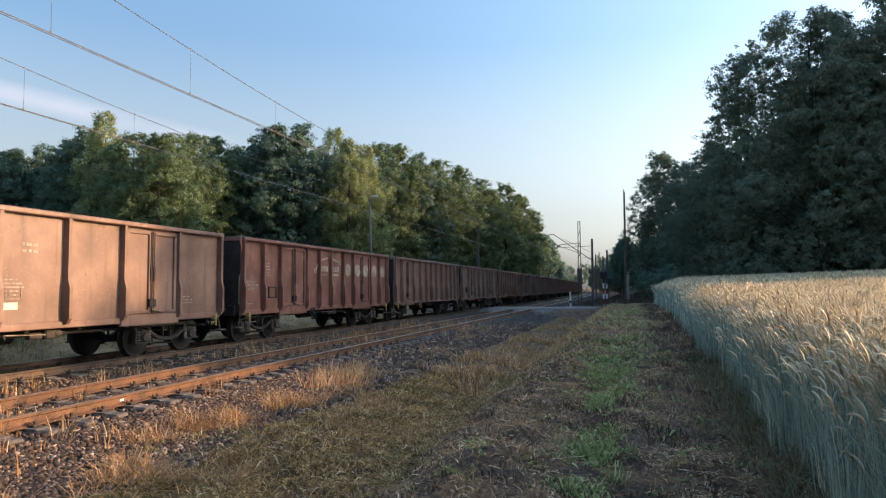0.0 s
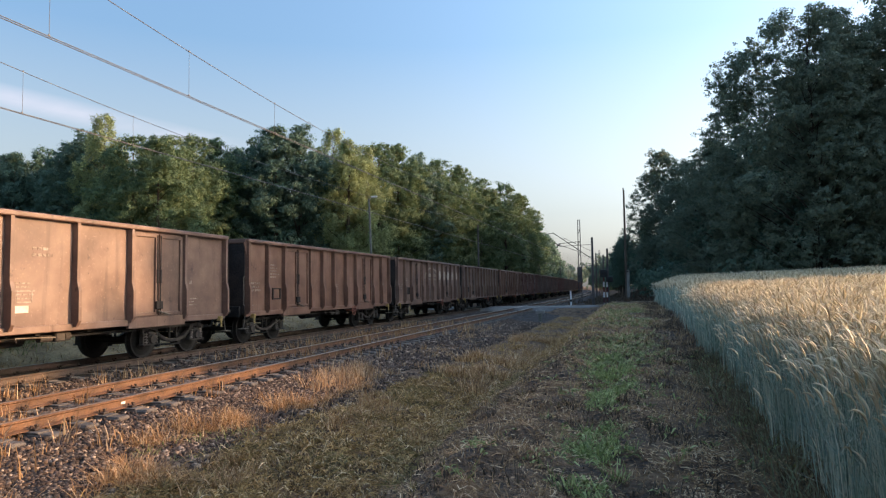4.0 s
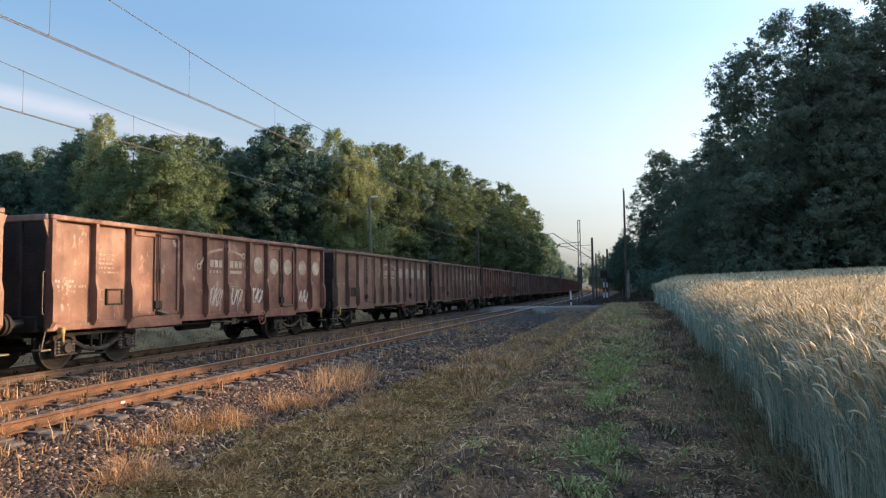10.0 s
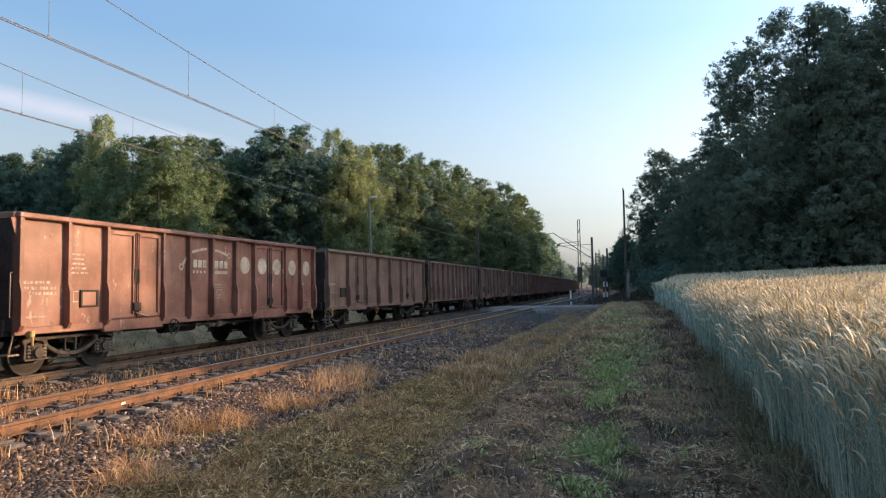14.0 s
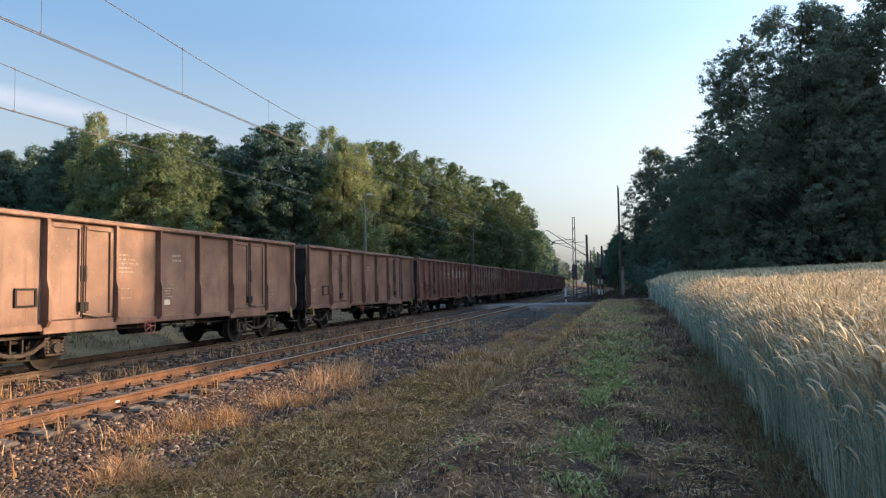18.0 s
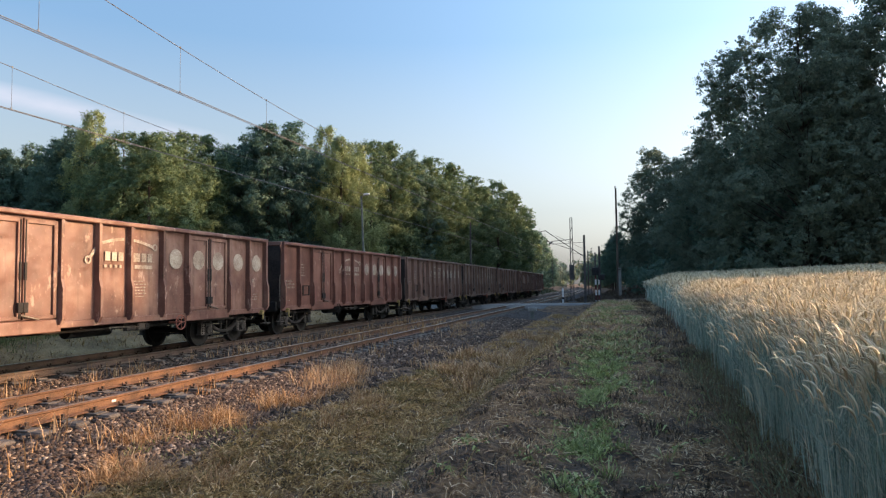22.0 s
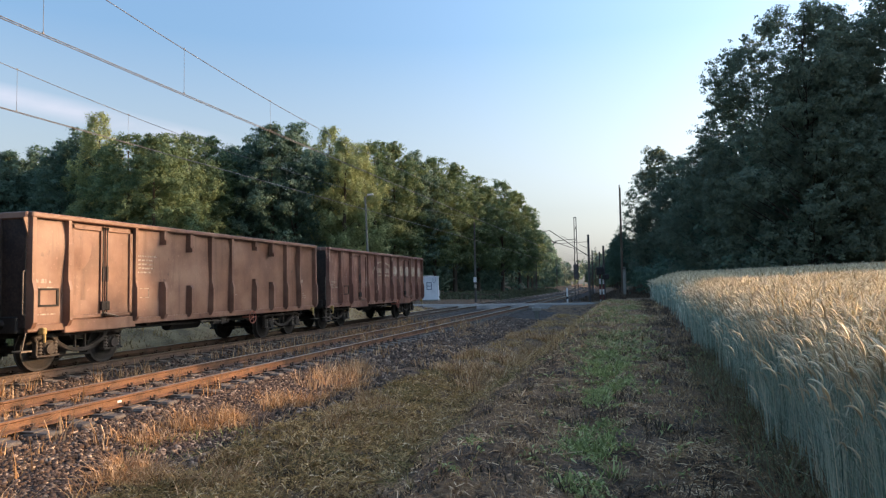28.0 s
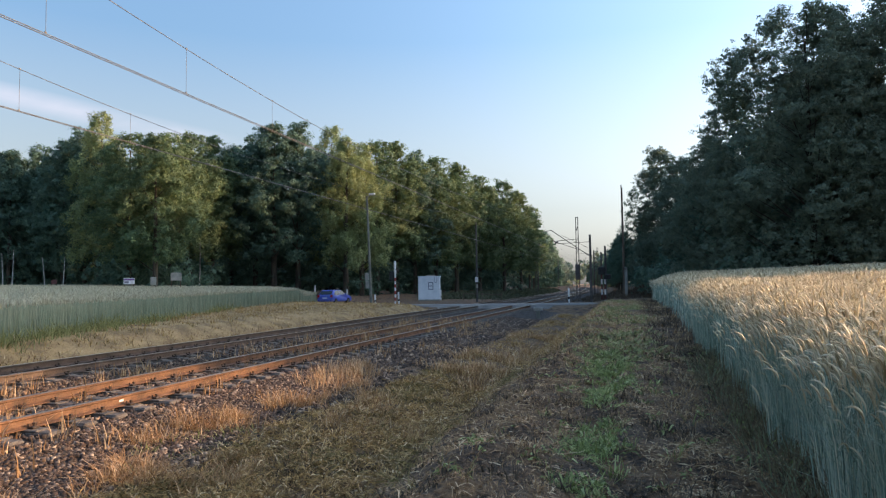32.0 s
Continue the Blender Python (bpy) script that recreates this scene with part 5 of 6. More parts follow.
W_OAK = [(tree("oak", 20, 4.7, 0.24, 42000, 0.13, 10 + k, "leafy oak at the edge of the wood", 90, puff=(0.12, 0.34)), 20) for k in range(3)]
W_DARK = [(tree("shade", 20, 4.9, 0.2, 40000, 0.13, 20 + k, "dark dense deciduous tree of the wood", 90, puff=(0.12, 0.34)), 20) for k in range(2)]
W_BIRCH = [(tree("birch", 20, 3.6, 0.2, 40000, 0.105, 30 + k, "yellow-green birch with drooping leaves", 100, M_bark, 1.6, puff=(0.1, 0.3)), 20) for k in range(2)]
W_PLAIN = [(tree("shade", 20, 5.0, 0.05, 7000, 0.36, 40 + k, "dark tree deep in the wood", 34), 20) for k in range(2)]
KIND = {"p": W_PLAIN, "o": W_OAK, "d": W_DARK, "b": W_BIRCH}
# forest edge: x, y, height, kind
EDGE = [(-70.5, 56, 15.7, "d"), (-72.5, 60, 17.1, "d"), (-65.7, 57, 16.2, "d"), (-65.3, 60, 17.3, "d"), (-59.3, 58, 16.9, "d"), (-55.4, 57, 17.9, "d"),
        (-51.7, 55, 18.8, "b"), (-44.6, 51, 15.4, "o"), (-40.9, 50, 14.8, "o"), (-44.1, 56, 16.3, "o"), (-47.0, 63, 18.2, "o"), (-46.9, 67, 18.5, "o"),
        (-50.3, 76, 19.3, "d"), (-44.3, 72, 19.5, "d"), (-40.6, 70, 20.4, "d"), (-38.5, 72, 21.1, "d"), (-37.8, 80, 22.3, "b"), (-32.7, 73, 19.3, "b"),
        (-31.9, 76, 19.1, "b"), (-33.0, 84, 21.0, "o"), (-31.6, 88, 21.4, "o"), (-30.2, 92, 21.0, "d"), (-27.9, 95, 20.6, "o"), (-26.3, 101, 20.4, "o"),
        (-23.9, 107, 19.3, "o"), (-21.1, 114, 19.7, "o"), (-19.8, 124, 18.6, "o")]
for i, (x, y, h, k) in enumerate(EDGE):
    place(KIND[k][i % len(KIND[k])], x, y, h, random.uniform(0, 360))
for i in range(30):
    y = 130 + i * 11
    place(KIND["odb"[i % 3] if i < 7 else "p"][i % 2], -24 - bend(y) - random.uniform(0, 3), y, random.uniform(18, 21), random.uniform(0, 360))
for i in range(60):
    u = i / 59
    x, y = -85 + 58 * u + random.uniform(-3, 3), 64 + 75 * u * u + random.uniform(2, 9)
    place(KIND["p"][i % 2], x - 3, y + 4, random.uniform(16, 19.5), random.uniform(0, 360))

BIG = (tree("dark", 24, 9.0, 0.04, 190000, 0.105, 51, "huge dark oak beside the cereal field", 300, puff=(0.07, 0.22), dome=True), 24)
BIG2 = (tree("dark", 24, 7.2, 0.05, 90000, 0.12, 52, "tall dark oak beside the cereal field", 190, puff=(0.09, 0.27)), 24)
place(BIG, 13.6, 56.0, 21.6, 40)
place(BIG2, 7.4, 63.0, 13.6, 200)
place(BIG2, 15.6, 58.0, 20.6, 70)
place(BIG2, 20.0, 56.0, 22.6, 120)
place(KIND["d"][0], 28, 53, 23.0, 300)
place(BIG2, 4.2, 95.0, 19.0, 15)
place(BIG2, 7.0, 90.0, 16.5, 300)
place(KIND["d"][0], 2.6, 101.0, 10.5, 77)
place(KIND["d"][1], 7.5, 84.0, 12.0, 130)
place(KIND["d"][1], 12.5, 72.0, 14.0, 10)
for i in range(24):
    y = 112 + i * 15
    place(KIND["d" if i < 9 else "p"][i % 2], -0.6 - bend(y) + random.uniform(-0.5, 1.5) + (1.5 if i > 8 else 0), y, random.uniform(9.4, 11.9) + 0.15 * i, random.uniform(0, 360))
for i in range(44):
    y = 64 + i * 6.5
    place(KIND["p"][i % 2], (18 if i % 2 else 27) - bend(y) + random.uniform(-3, 3), y, random.uniform(17, 20) + (5.0 if 78 < y < 190 else 0), random.uniform(0, 360))
for i in range(13):
    place(KIND["p"][i % 2], 22 + random.uniform(-2, 2), 79 + i * 5.5, random.uniform(20.5, 23), random.uniform(0, 360))
for i in range(9):
    place(KIND["p"][i % 2], 3 + i * 1.6 + random.uniform(-1, 1), 215 + i * 13, random.uniform(12, 15), random.uniform(0, 360))
# tall open-stemmed trees beyond the field, towards the sun
TALL = (tree("dark", 27, 4.8, 0.42, 9000, 0.42, 61, "tall tree with a bare stem and a high crown", 28), 27)
for x, y, h in ((43, 40.2, 14.4), (38, 38.8, 13.0), (46, 44.1, 17.5), (41, 42.5, 17.0), (41, 44.4, 20.5), (44, 46.0, 21.0), (39, 47.2, 21.0), (47, 47.6, 22.5), (41, 49.1, 23.0)):
    place(KIND["p"][0], x, y, h, random.uniform(0, 360))
for i in range(22):
    place(TALL, 41 + random.uniform(-1.5, 1.5) + (i % 2) * 6, 49.6 + i * 2.4 + (i % 2) * 3.0, random.uniform(26, 28.5), random.uniform(0, 360))


def thicket(name, pts, count, size, mat, label):
    g = np.random.default_rng(77)
    cl = [(x, y, float(ground_z(x, y)) + z, r) for x, y, z, r in pts]
    return tagged(part(name, leaves(name, cl, count, size, mat, g)), label, "bushes", kind="stuff")


pts = []
for i in range(230):
    u = i / 229
    k = u * (len(EDGE) - 1)
    a, b = EDGE[int(k)], EDGE[min(int(k) + 1, len(EDGE) - 1)]
    f = k - int(k)
    pts.append((a[0] + (b[0] - a[0]) * f - 1 + random.uniform(-3, 2.5), a[1] + (b[1] - a[1]) * f + 2 + random.uniform(-3, 3.5), random.uniform(0.5, 3.6), random.uniform(0.8, 2.2)))
thicket("undergrowth", pts, 76000, 0.16, LEAF["shade"], "dark undergrowth along the edge of the wood")
pts = [(random.uniform(6, 30), random.uniform(56, 66), random.uniform(0.5, 5), random.uniform(1.5, 3)) for _ in range(60)] + [(random.uniform(1.8, 9), random.uniform(72, 110), random.uniform(0.5, 3), random.uniform(1, 2.2)) for _ in range(60)]
thicket("bushes", pts, 36000, 0.17, LEAF["shade"], "dark bushes under the trees beside the field")
# boards and slim stems along the edge of the wood
M_brownred = noisy("dull_red_paint", (0.08, 0.03, 0.025), (0.15, 0.06, 0.05), 4, 30, 0.8, 0.1)


def board(x, y, w, h, z, mat, label):
    t = thing("notice_board", pose(x, y, float(ground_z(x, y)), 0, 0, 35), label, "notice board", "notice boards")
    part("panel", boxed(-w / 2, w / 2, -0.03, 0.03, z, z + h, soft=0.01), mat, t)
    for e in (-0.4, 0.4):
        part("leg", rodded((w * e, 0.06, -0.3), (w * e, 0.06, z + h), 0.04, 6), M_wood, t)
    return t


nb = board(-40.2, 46.0, 0.83, 0.49, 1.35, M_wpaint, "white notice board with a violet heading on two legs")
part("heading", boxed(-0.41, 0.41, -0.05, -0.03, 1.66, 1.8), plain("violet_print", (0.2, 0.1, 0.28), 0.6), nb)
part("print_block", boxed(-0.36, -0.02, -0.045, -0.03, 1.42, 1.6), plain("grey_print", (0.2, 0.2, 0.24), 0.6), nb)
board(-37.8, 46.0, 0.44, 0.67, 1.3, M_conc, "narrow grey notice board on two legs")
board(-35.6, 46.0, 0.84, 0.65, 1.7, M_conc, "pale grey notice board on two legs")
board(-48.0, 46.0, 0.42, 0.38, 1.25, M_brownred, "small dull red-brown board beside a slim pole")
for x, y, h, lean in ((-57.0, 41.5, 6.0, 5), (-52.5, 45.0, 6.5, -3), (-51.8, 45.2, 7.0, 2), (-49.8, 46.8, 6.0, -6), (-48.6, 47.4, 6.2, 4), (-41.8, 57.5, 9.0, 1)):
    st = thing("birch_sapling", pose(x, y, float(ground_z(x, y)) - 0.1, 0, lean, 0), "slim white leafless birch stem", "tree", "birch saplings")
    part("trunk", tubes("trunk", [[(0, 0, 0, 0.06), (0.05, 0.02, h * 0.3, 0.045), (0.02, 0.0, h * 0.62, 0.02)]], M_birch), M_birch, st)
    part("twig", tubes("twig", [[(0.04, 0.01, h * 0.4, 0.02), (0.3, 0.1, h * 0.52, 0.012), (0.5, 0.2, h * 0.6, 0.006)]], M_bark), M_bark, st)
# far woods that close the horizon
pts = []
for i in range(520):
    a = i / 520 * 2 * math.pi
    d = random.uniform(420, 600)
    pts.append((d * math.cos(a), d * math.sin(a), random.uniform(2, 14), random.uniform(7, 12)))
thicket("distant_woods", pts, 120000, 1.7, LEAF["dark"], "distant woodland along the horizon")

# ---- cereal field beside the path ----
def field_edge(y):
    return np.interp(y, [0, 5, 8, 12, 20], [1.2, 1.3, 1.39, 1.45, 1.5]) + 0.12 * lumps(np.zeros_like(y), y, 0.8, 51) + 0.07 * lumps(np.zeros_like(y), y, 0.3, 52)


def cereal(name, n, x0, x1, y0, y1, tall, ears, sizes, label, edge=field_edge, thick=0.006, awns=0, rings=3):
    """Cereal plants: a bowed stalk and a nodding ear each, in two meshes."""
    y = rng.uniform(y0, y1, n)
    x = rng.uniform(x0, x1, n)
    x = x + (edge(y) if edge else 0)
    z = ground_z(x, y)
    h = tall * rng.normal(0.975, 0.05, n).clip(0.8, 1.08) * (1 + 0.03 * lumps(x, y, 0.7, 53) + 0.03 * lumps(x, y, 0.25, 54)) * np.where(rng.random(n) < 0.03, rng.uniform(0.55, 0.9, n), 1)
    rim = np.exp(-(x - edge(y)) / 0.22) if edge else np.zeros(n)
    h = h * (1 - rim * rng.uniform(0.0, 0.3, n))
    way = np.where(rng.random(n) < rim * 0.7, rng.normal(np.pi, 0.7, n), rng.uniform(0, 2 * np.pi, n))
    lean = rim * rng.uniform(0.0, 0.16, n) + rng.uniform(0.0, 0.09, n) + 0.35 * rng.random(n) ** 10
    base = np.stack([x, y, z], -1)
    st = blades(base, h, np.full(n, thick) * rng.uniform(0.5, 1.4, n), lean, way, M_stalk, name, 2)
    d = np.stack([np.cos(way), np.sin(way)], -1)
    tip = np.empty((n, 3))
    tip[:, :2] = base[:, :2] + d * (lean * h)[:, None]
    tip[:, 2] = z + h * (1 - 0.25 * lean)
    # ear: a three-sided spindle that droops
    L, rad = ears * rng.uniform(0.8, 1.25, n), sizes * rng.uniform(0.8, 1.2, n)
    nod = 0.35 + 1.75 * rng.random(n)
    cs = [tip]
    for k in range(rings):
        a = nod * (k + 0.3) / (rings - 0.8)
        stp = np.stack([d[:, 0] * np.sin(a), d[:, 1] * np.sin(a), np.cos(a)], -1) * (L / rings)[:, None]
        cs.append(cs[-1] + stp)
    side = np.stack([-d[:, 1], d[:, 0], np.zeros(n)], -1)
    V = []
    for c, w in zip(cs, (0.35, 1.0, 0.9, 0.1) if rings == 3 else (0.3, 0.85, 1.0, 0.95, 0.75, 0.1)):
        up = np.stack([-d[:, 0] * 0.5, -d[:, 1] * 0.5, np.full(n, 0.75)], -1)
        for s, u in ((-0.87, -0.5), (0.87, -0.5), (0, 1)):
            V.append(c + (side * s + up * u) * (rad * w)[:, None])
    V = np.stack(V, 1)
    fq = []
    for k in range(rings):
        for j in range(3):
            fq.append([k * 3 + j, k * 3 + (j + 1) % 3, k * 3 + 3 + (j + 1) % 3, k * 3 + 3 + j])
    F = (np.arange(n)[:, None, None] * 3 * (rings + 1) + np.array(fq)[None]).reshape(-1, 4)
    ear = raw_mesh(name + "_ears", V.reshape(-1, 3), F, M_ear)
    t = thing(name, Matrix.Identity(4), label, "cereal field", "", "stuff")
    if awns:
        k = np.repeat(np.arange(n), awns)
        m, u = len(k), rng.uniform(0.2, 1.0, n * awns)
        j = np.minimum((u * rings).astype(int), rings - 1)
        C = np.stack(cs, 1)
        p = C[k, j]
        q = C[k, rings] - C[k, 1]
        q = q / np.linalg.norm(q, axis=1)[:, None] + rng.normal(scale=0.18, size=(m, 3))
        q *= (L[k] * rng.uniform(0.25, 0.6, m))[:, None]
        w = side[k] * (rad[k] * 0.2)[:, None]
        A = np.stack([p - w, p + w, p + q + w * 0.3, p + q - w * 0.3], 1)
        tagged(part("awns", raw_mesh(name + "_awns", A.reshape(-1, 3), np.arange(m * 4).reshape(-1, 4), M_ear), M_ear, t), kind="stuff")
    k = rng.random(n) < 0.6
    lb = base[k] + np.concatenate([d[k] * 0.02, (h[k] * rng.uniform(0.25, 0.75, k.sum()))[:, None]], 1)
    lf = blades(lb, rng.uniform(0.14, 0.3, k.sum()), np.full(k.sum(), thick * 1.7), rng.uniform(0.5, 2.2, k.sum()), rng.uniform(0, 6.28, k.sum()), M_stalk, name + "_leaves", 2)
    tagged(part("leaf_blades", lf, M_stalk, t), kind="stuff")
    tagged(part("stalks", st, M_stalk, t), kind="stuff")
    tagged(part("ears", ear, M_ear, t), kind="stuff")
    return t


cereal("cereal_field", 15000, 0.0, 2.2, 2.1, 8.5, 1.3, 0.125, 0.0085, "ripe bearded cereal with golden ears and blue-green stalks", thick=0.0065, awns=6, rings=5)
cereal("cereal_field", 27000, 0.0, 5.0, 7.5, 19.0, 1.3, 0.125, 0.0105, "ripe cereal stand with golden ears, further along the path", thick=0.0085, awns=3)
cereal("cereal_field", 24000, 0.0, 18.0, 18.0, 52.0, 1.3, 0.16, 0.018, "ripe cereal stand reaching to the trees", thick=0.018)

cereal("cereal_field", 16000, 2.2, 10.0, -9.0, 8.0, 1.3, 0.125, 0.012, "ripe cereal stand away from the path", thick=0.012)
cereal("cereal_field", 15000, 0.0, 4.0, -9.0, 2.0, 1.3, 0.11, 0.008, "ripe cereal stand beside the path behind", thick=0.01)


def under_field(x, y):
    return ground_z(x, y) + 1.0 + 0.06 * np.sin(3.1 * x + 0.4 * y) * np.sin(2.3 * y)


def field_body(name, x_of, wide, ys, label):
    """A closed inner sheet, coloured dark for the shade among the cereal stalks."""
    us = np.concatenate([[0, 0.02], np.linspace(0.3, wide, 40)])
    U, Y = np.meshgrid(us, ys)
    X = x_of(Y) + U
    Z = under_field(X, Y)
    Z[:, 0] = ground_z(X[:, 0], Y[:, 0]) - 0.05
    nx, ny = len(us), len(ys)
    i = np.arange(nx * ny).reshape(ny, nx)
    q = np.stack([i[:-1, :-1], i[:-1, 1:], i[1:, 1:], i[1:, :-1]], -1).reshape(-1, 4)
    return tagged(part(name, raw_mesh(name, np.stack([X, Y, Z], -1).reshape(-1, 3), q, M_field_shade)), label, "cereal field", kind="stuff")


field_body("cereal_field_depth", lambda y: field_edge(y) + 0.85, 26, np.concatenate([np.arange(-20, 2, 2.0), np.arange(2, 54, 0.5)]), "dark inner sheet standing for the shaded depth of the ripe cereal field")

# field on the other side of the line


def left_edge(y):
    return np.interp(y, [0, 15, 21, 36, 52, 59, 60], [-17.4, -17.7, -19.3, -24.0, -27.4, -29.6, -30.0])


def pale_cereal():
    n = 60000
    y = rng.uniform(8, 59.5, n)
    x = left_edge(y) - rng.random(n) ** 1.8 * 20
    me = blades(np.stack([x, y, ground_z(x, y)], -1), 1.08 * rng.normal(0.98, 0.03, n), 0.008 + 0.0004 * y, rng.uniform(0.02, 0.1, n), rng.uniform(0, 6.28, n), M_palestalk, "pale_cereal_stalks", 2)
    tagged(part("pale_cereal_stalks", me, M_palestalk), "blue-green unripe cereal stalks beyond the tracks", "cereal field", kind="stuff")
    n = 95000
    y = rng.uniform(8, 59.5, n)
    x = left_edge(y) + 0.03 - rng.random(n) ** 1.5 * 36
    z = ground_z(x, y) + rng.normal(1.02, 0.035, n)
    me = blades(np.stack([x, y, z], -1), rng.uniform(0.12, 0.24, n), 0.018 + 0.0006 * y, rng.uniform(0.3, 1.3, n), rng.uniform(0, 6.28, n), M_pale, "pale_cereal_ears", 2)
    tagged(part("pale_cereal_ears", me, M_pale), "pale beige nodding ears over the unripe cereal field", "cereal field", kind="stuff")
    ys = np.append(np.arange(6, 59, 1.0), 59.2)
    us = np.concatenate([[0, 0.05], np.linspace(0.4, 44, 40)])
    U, Y = np.meshgrid(us, ys)
    X = left_edge(Y) - 0.5 - U
    Z = ground_z(X, Y) + 1.08 + 0.03 * np.sin(2 * X) * np.sin(3 * Y)
    Z[:, 0] -= 1.15
    i = np.arange(U.size).reshape(len(ys), len(us))
    q = np.stack([i[:-1, 1:], i[:-1, :-1], i[1:, :-1], i[1:, 1:]], -1).reshape(-1, 4)
    tagged(part("pale_cereal_depth", raw_mesh("pale_cereal_depth", np.stack([X, Y, Z], -1).reshape(-1, 3), q, M_palebody)), "dense inner stalks of the pale field", "cereal field", kind="stuff")


M_pale = islands("pale_cereal", [(0.0, (0.36, 0.33, 0.22)), (0.6, (0.5, 0.45, 0.31)), (1.0, (0.66, 0.59, 0.42))], 0.8, 0.25)
M_palestalk = islands("unripe_stalks", [(0.0, (0.22, 0.27, 0.2)), (0.7, (0.34, 0.4, 0.29)), (1.0, (0.46, 0.47, 0.34))], 0.8, 0.25)
M_palebody = noisy("pale_field_depth", (0.2, 0.22, 0.145), (0.29, 0.29, 0.19), 2.0, 14.0, 0.95, 0.6, depth=0.05)
pale_cereal()


# ---- grass and weeds ----
def turf(name, n, x0, x1, y0, y1, tall, wide, mat, label, keep=None, floor=rough_ground, lean=(0.2, 1.3), tuft=1, spread=0.06):
    x, y = rng.uniform(x0, x1, n), rng.uniform(y0, y1, n)
    if keep is not None:
        k = keep(x, y) > rng.random(n)
        x, y = x[k], y[k]
    m = len(x)
    way = rng.uniform(0, 6.28, m)
    if tuft > 1:
        k = np.repeat(np.arange(m), rng.integers(tuft // 2, tuft * 3 // 2, m))
        big = rng.uniform(0.55, 1.35, m)[k]
        off = rng.normal(scale=spread, size=(len(k), 2)) * big[:, None]
        way = np.arctan2(off[:, 1], off[:, 0]) + rng.normal(scale=0.7, size=len(k))
        x, y, m = x[k] + off[:, 0], y[k] + off[:, 1], len(k)
    else:
        big = np.ones(m)
    z = floor(x, y) - 0.02
    me = blades(np.stack([x, y, z], -1), tall * big * rng.uniform(0.4, 1.2, m), wide * rng.uniform(0.6, 1.3, m), rng.uniform(*lean, m), way, mat, name, 2)
    return tagged(part(name, me, mat), label, "grass", kind="stuff")


def mottled(size, seed, lo, hi):
    return lambda x, y: step(lo, hi, 0.6 * lumps(x, y, size, seed) + 0.4 * lumps(x, y, size * 0.35, seed + 1))


def strewn(name, n, x0, x1, y0, y1, size, wide, rise, droop, mat, label, keep=None, tuft=1, spread=0.04, lift=(0.0, 0.02), prof=(0.45, 1.0, 0.12), category="grass"):
    """Leaves or stems that lie or arch over the ground, each facing up."""
    x, y = rng.uniform(x0, x1, n), rng.uniform(y0, y1, n)
    if keep is not None:
        k = keep(x, y) > rng.random(n)
        x, y = x[k], y[k]
    m = len(x)
    way, big = rng.uniform(0, 6.283, m), np.ones(m)
    if tuft > 1:
        k = np.repeat(np.arange(m), rng.integers(max(1, tuft // 2), tuft * 3 // 2, m))
        big = rng.uniform(0.6, 1.35, m)[k]
        off = rng.normal(scale=spread, size=(len(k), 2)) * big[:, None]
        x, y, m = x[k] + off[:, 0], y[k] + off[:, 1], len(k)
        way = np.arctan2(off[:, 1], off[:, 0]) + rng.normal(scale=0.6, size=m)
    z = rough_ground(x, y) + rng.uniform(*lift, m)
    L, W = big * rng.uniform(*size, m), rng.uniform(*wide, m)
    up, down = rng.uniform(*rise, m), rng.uniform(*droop, m)
    roll = rng.normal(scale=0.45, size=m)
    rows = []
    for k, p in zip((0.0, 0.55, 1.0), prof):
        c = np.stack([x + np.cos(way) * L * k, y + np.sin(way) * L * k, z + L * (up * k - down * k * k)], -1)
        s = np.stack([-np.sin(way) * np.cos(roll), np.cos(way) * np.cos(roll), np.sin(roll)], -1) * (W * p / 2)[:, None]
        rows += [c - s, c + s]
    b0 = (np.arange(m) * 6)[:, None]
    F = np.concatenate([b0 + np.array([[0, 1, 3, 2]]), b0 + np.array([[2, 3, 5, 4]])], 0)
    return tagged(part(name, raw_mesh(name, np.stack(rows, 1).reshape(-1, 3), F, mat)), label, category, kind="stuff")


def bank_where(x, y):
    return step(-3.7, -2.9, x) * (1 - step(-1.2, -0.5, x))


def weed_where(x, y):
    c = -0.3 + 0.08 * np.sin(0.8 * y) - 0.022 * (y - 5)
    return np.exp(-((x - c) / (0.13 + 0.017 * y)) ** 2) * mottled(0.45, 41, -0.05, 0.25)(x, y) + 0.1 * np.exp(-((x - 1.35) / 0.3) ** 2) + 0.015


STEM = (1.0, 1.0, 0.7)
turf("dry_grass", 2400, -5.6, -2.4, 3.4, 14.0, 0.12, 0.016, M_hay, "matted dry yellow grass in the ditch", mottled(0.55, 11, -0.2, 0.3), lean=(0.4, 1.8), tuft=11, spread=0.05)
strewn("matted_grass", 4200, -5.4, -2.6, 3.4, 15.0, (0.09, 0.2), (0.009, 0.018), (0.4, 1.1), (0.5, 1.2), M_hay, "matted dry yellow-olive grass lying in the ditch", mottled(0.5, 31, -0.4, 0.25), 10, 0.035)
strewn("matted_grass", 4600, -5.2, -2.2, 3.4, 18.0, (0.09, 0.2), (0.01, 0.02), (0.4, 1.1), (0.5, 1.2), M_olive, "olive half-dry grass lying in patches", mottled(0.6, 33, -0.1, 0.35), 10, 0.04)
turf("dry_grass", 2600, -4.9, -1.6, 14.0, 48.0, 0.17, 0.018, M_hay, "dry yellowed grass along the ditch", mottled(1.1, 12, -0.45, 0.3), lean=(0.3, 2.0), tuft=12, spread=0.11)
turf("olive_grass", 900, -5.0, -0.8, 3.4, 22.0, 0.15, 0.013, M_olive, "olive-green half-dry grass in patches", mottled(0.8, 17, 0.0, 0.4), lean=(0.3, 2.0), tuft=12, spread=0.06)
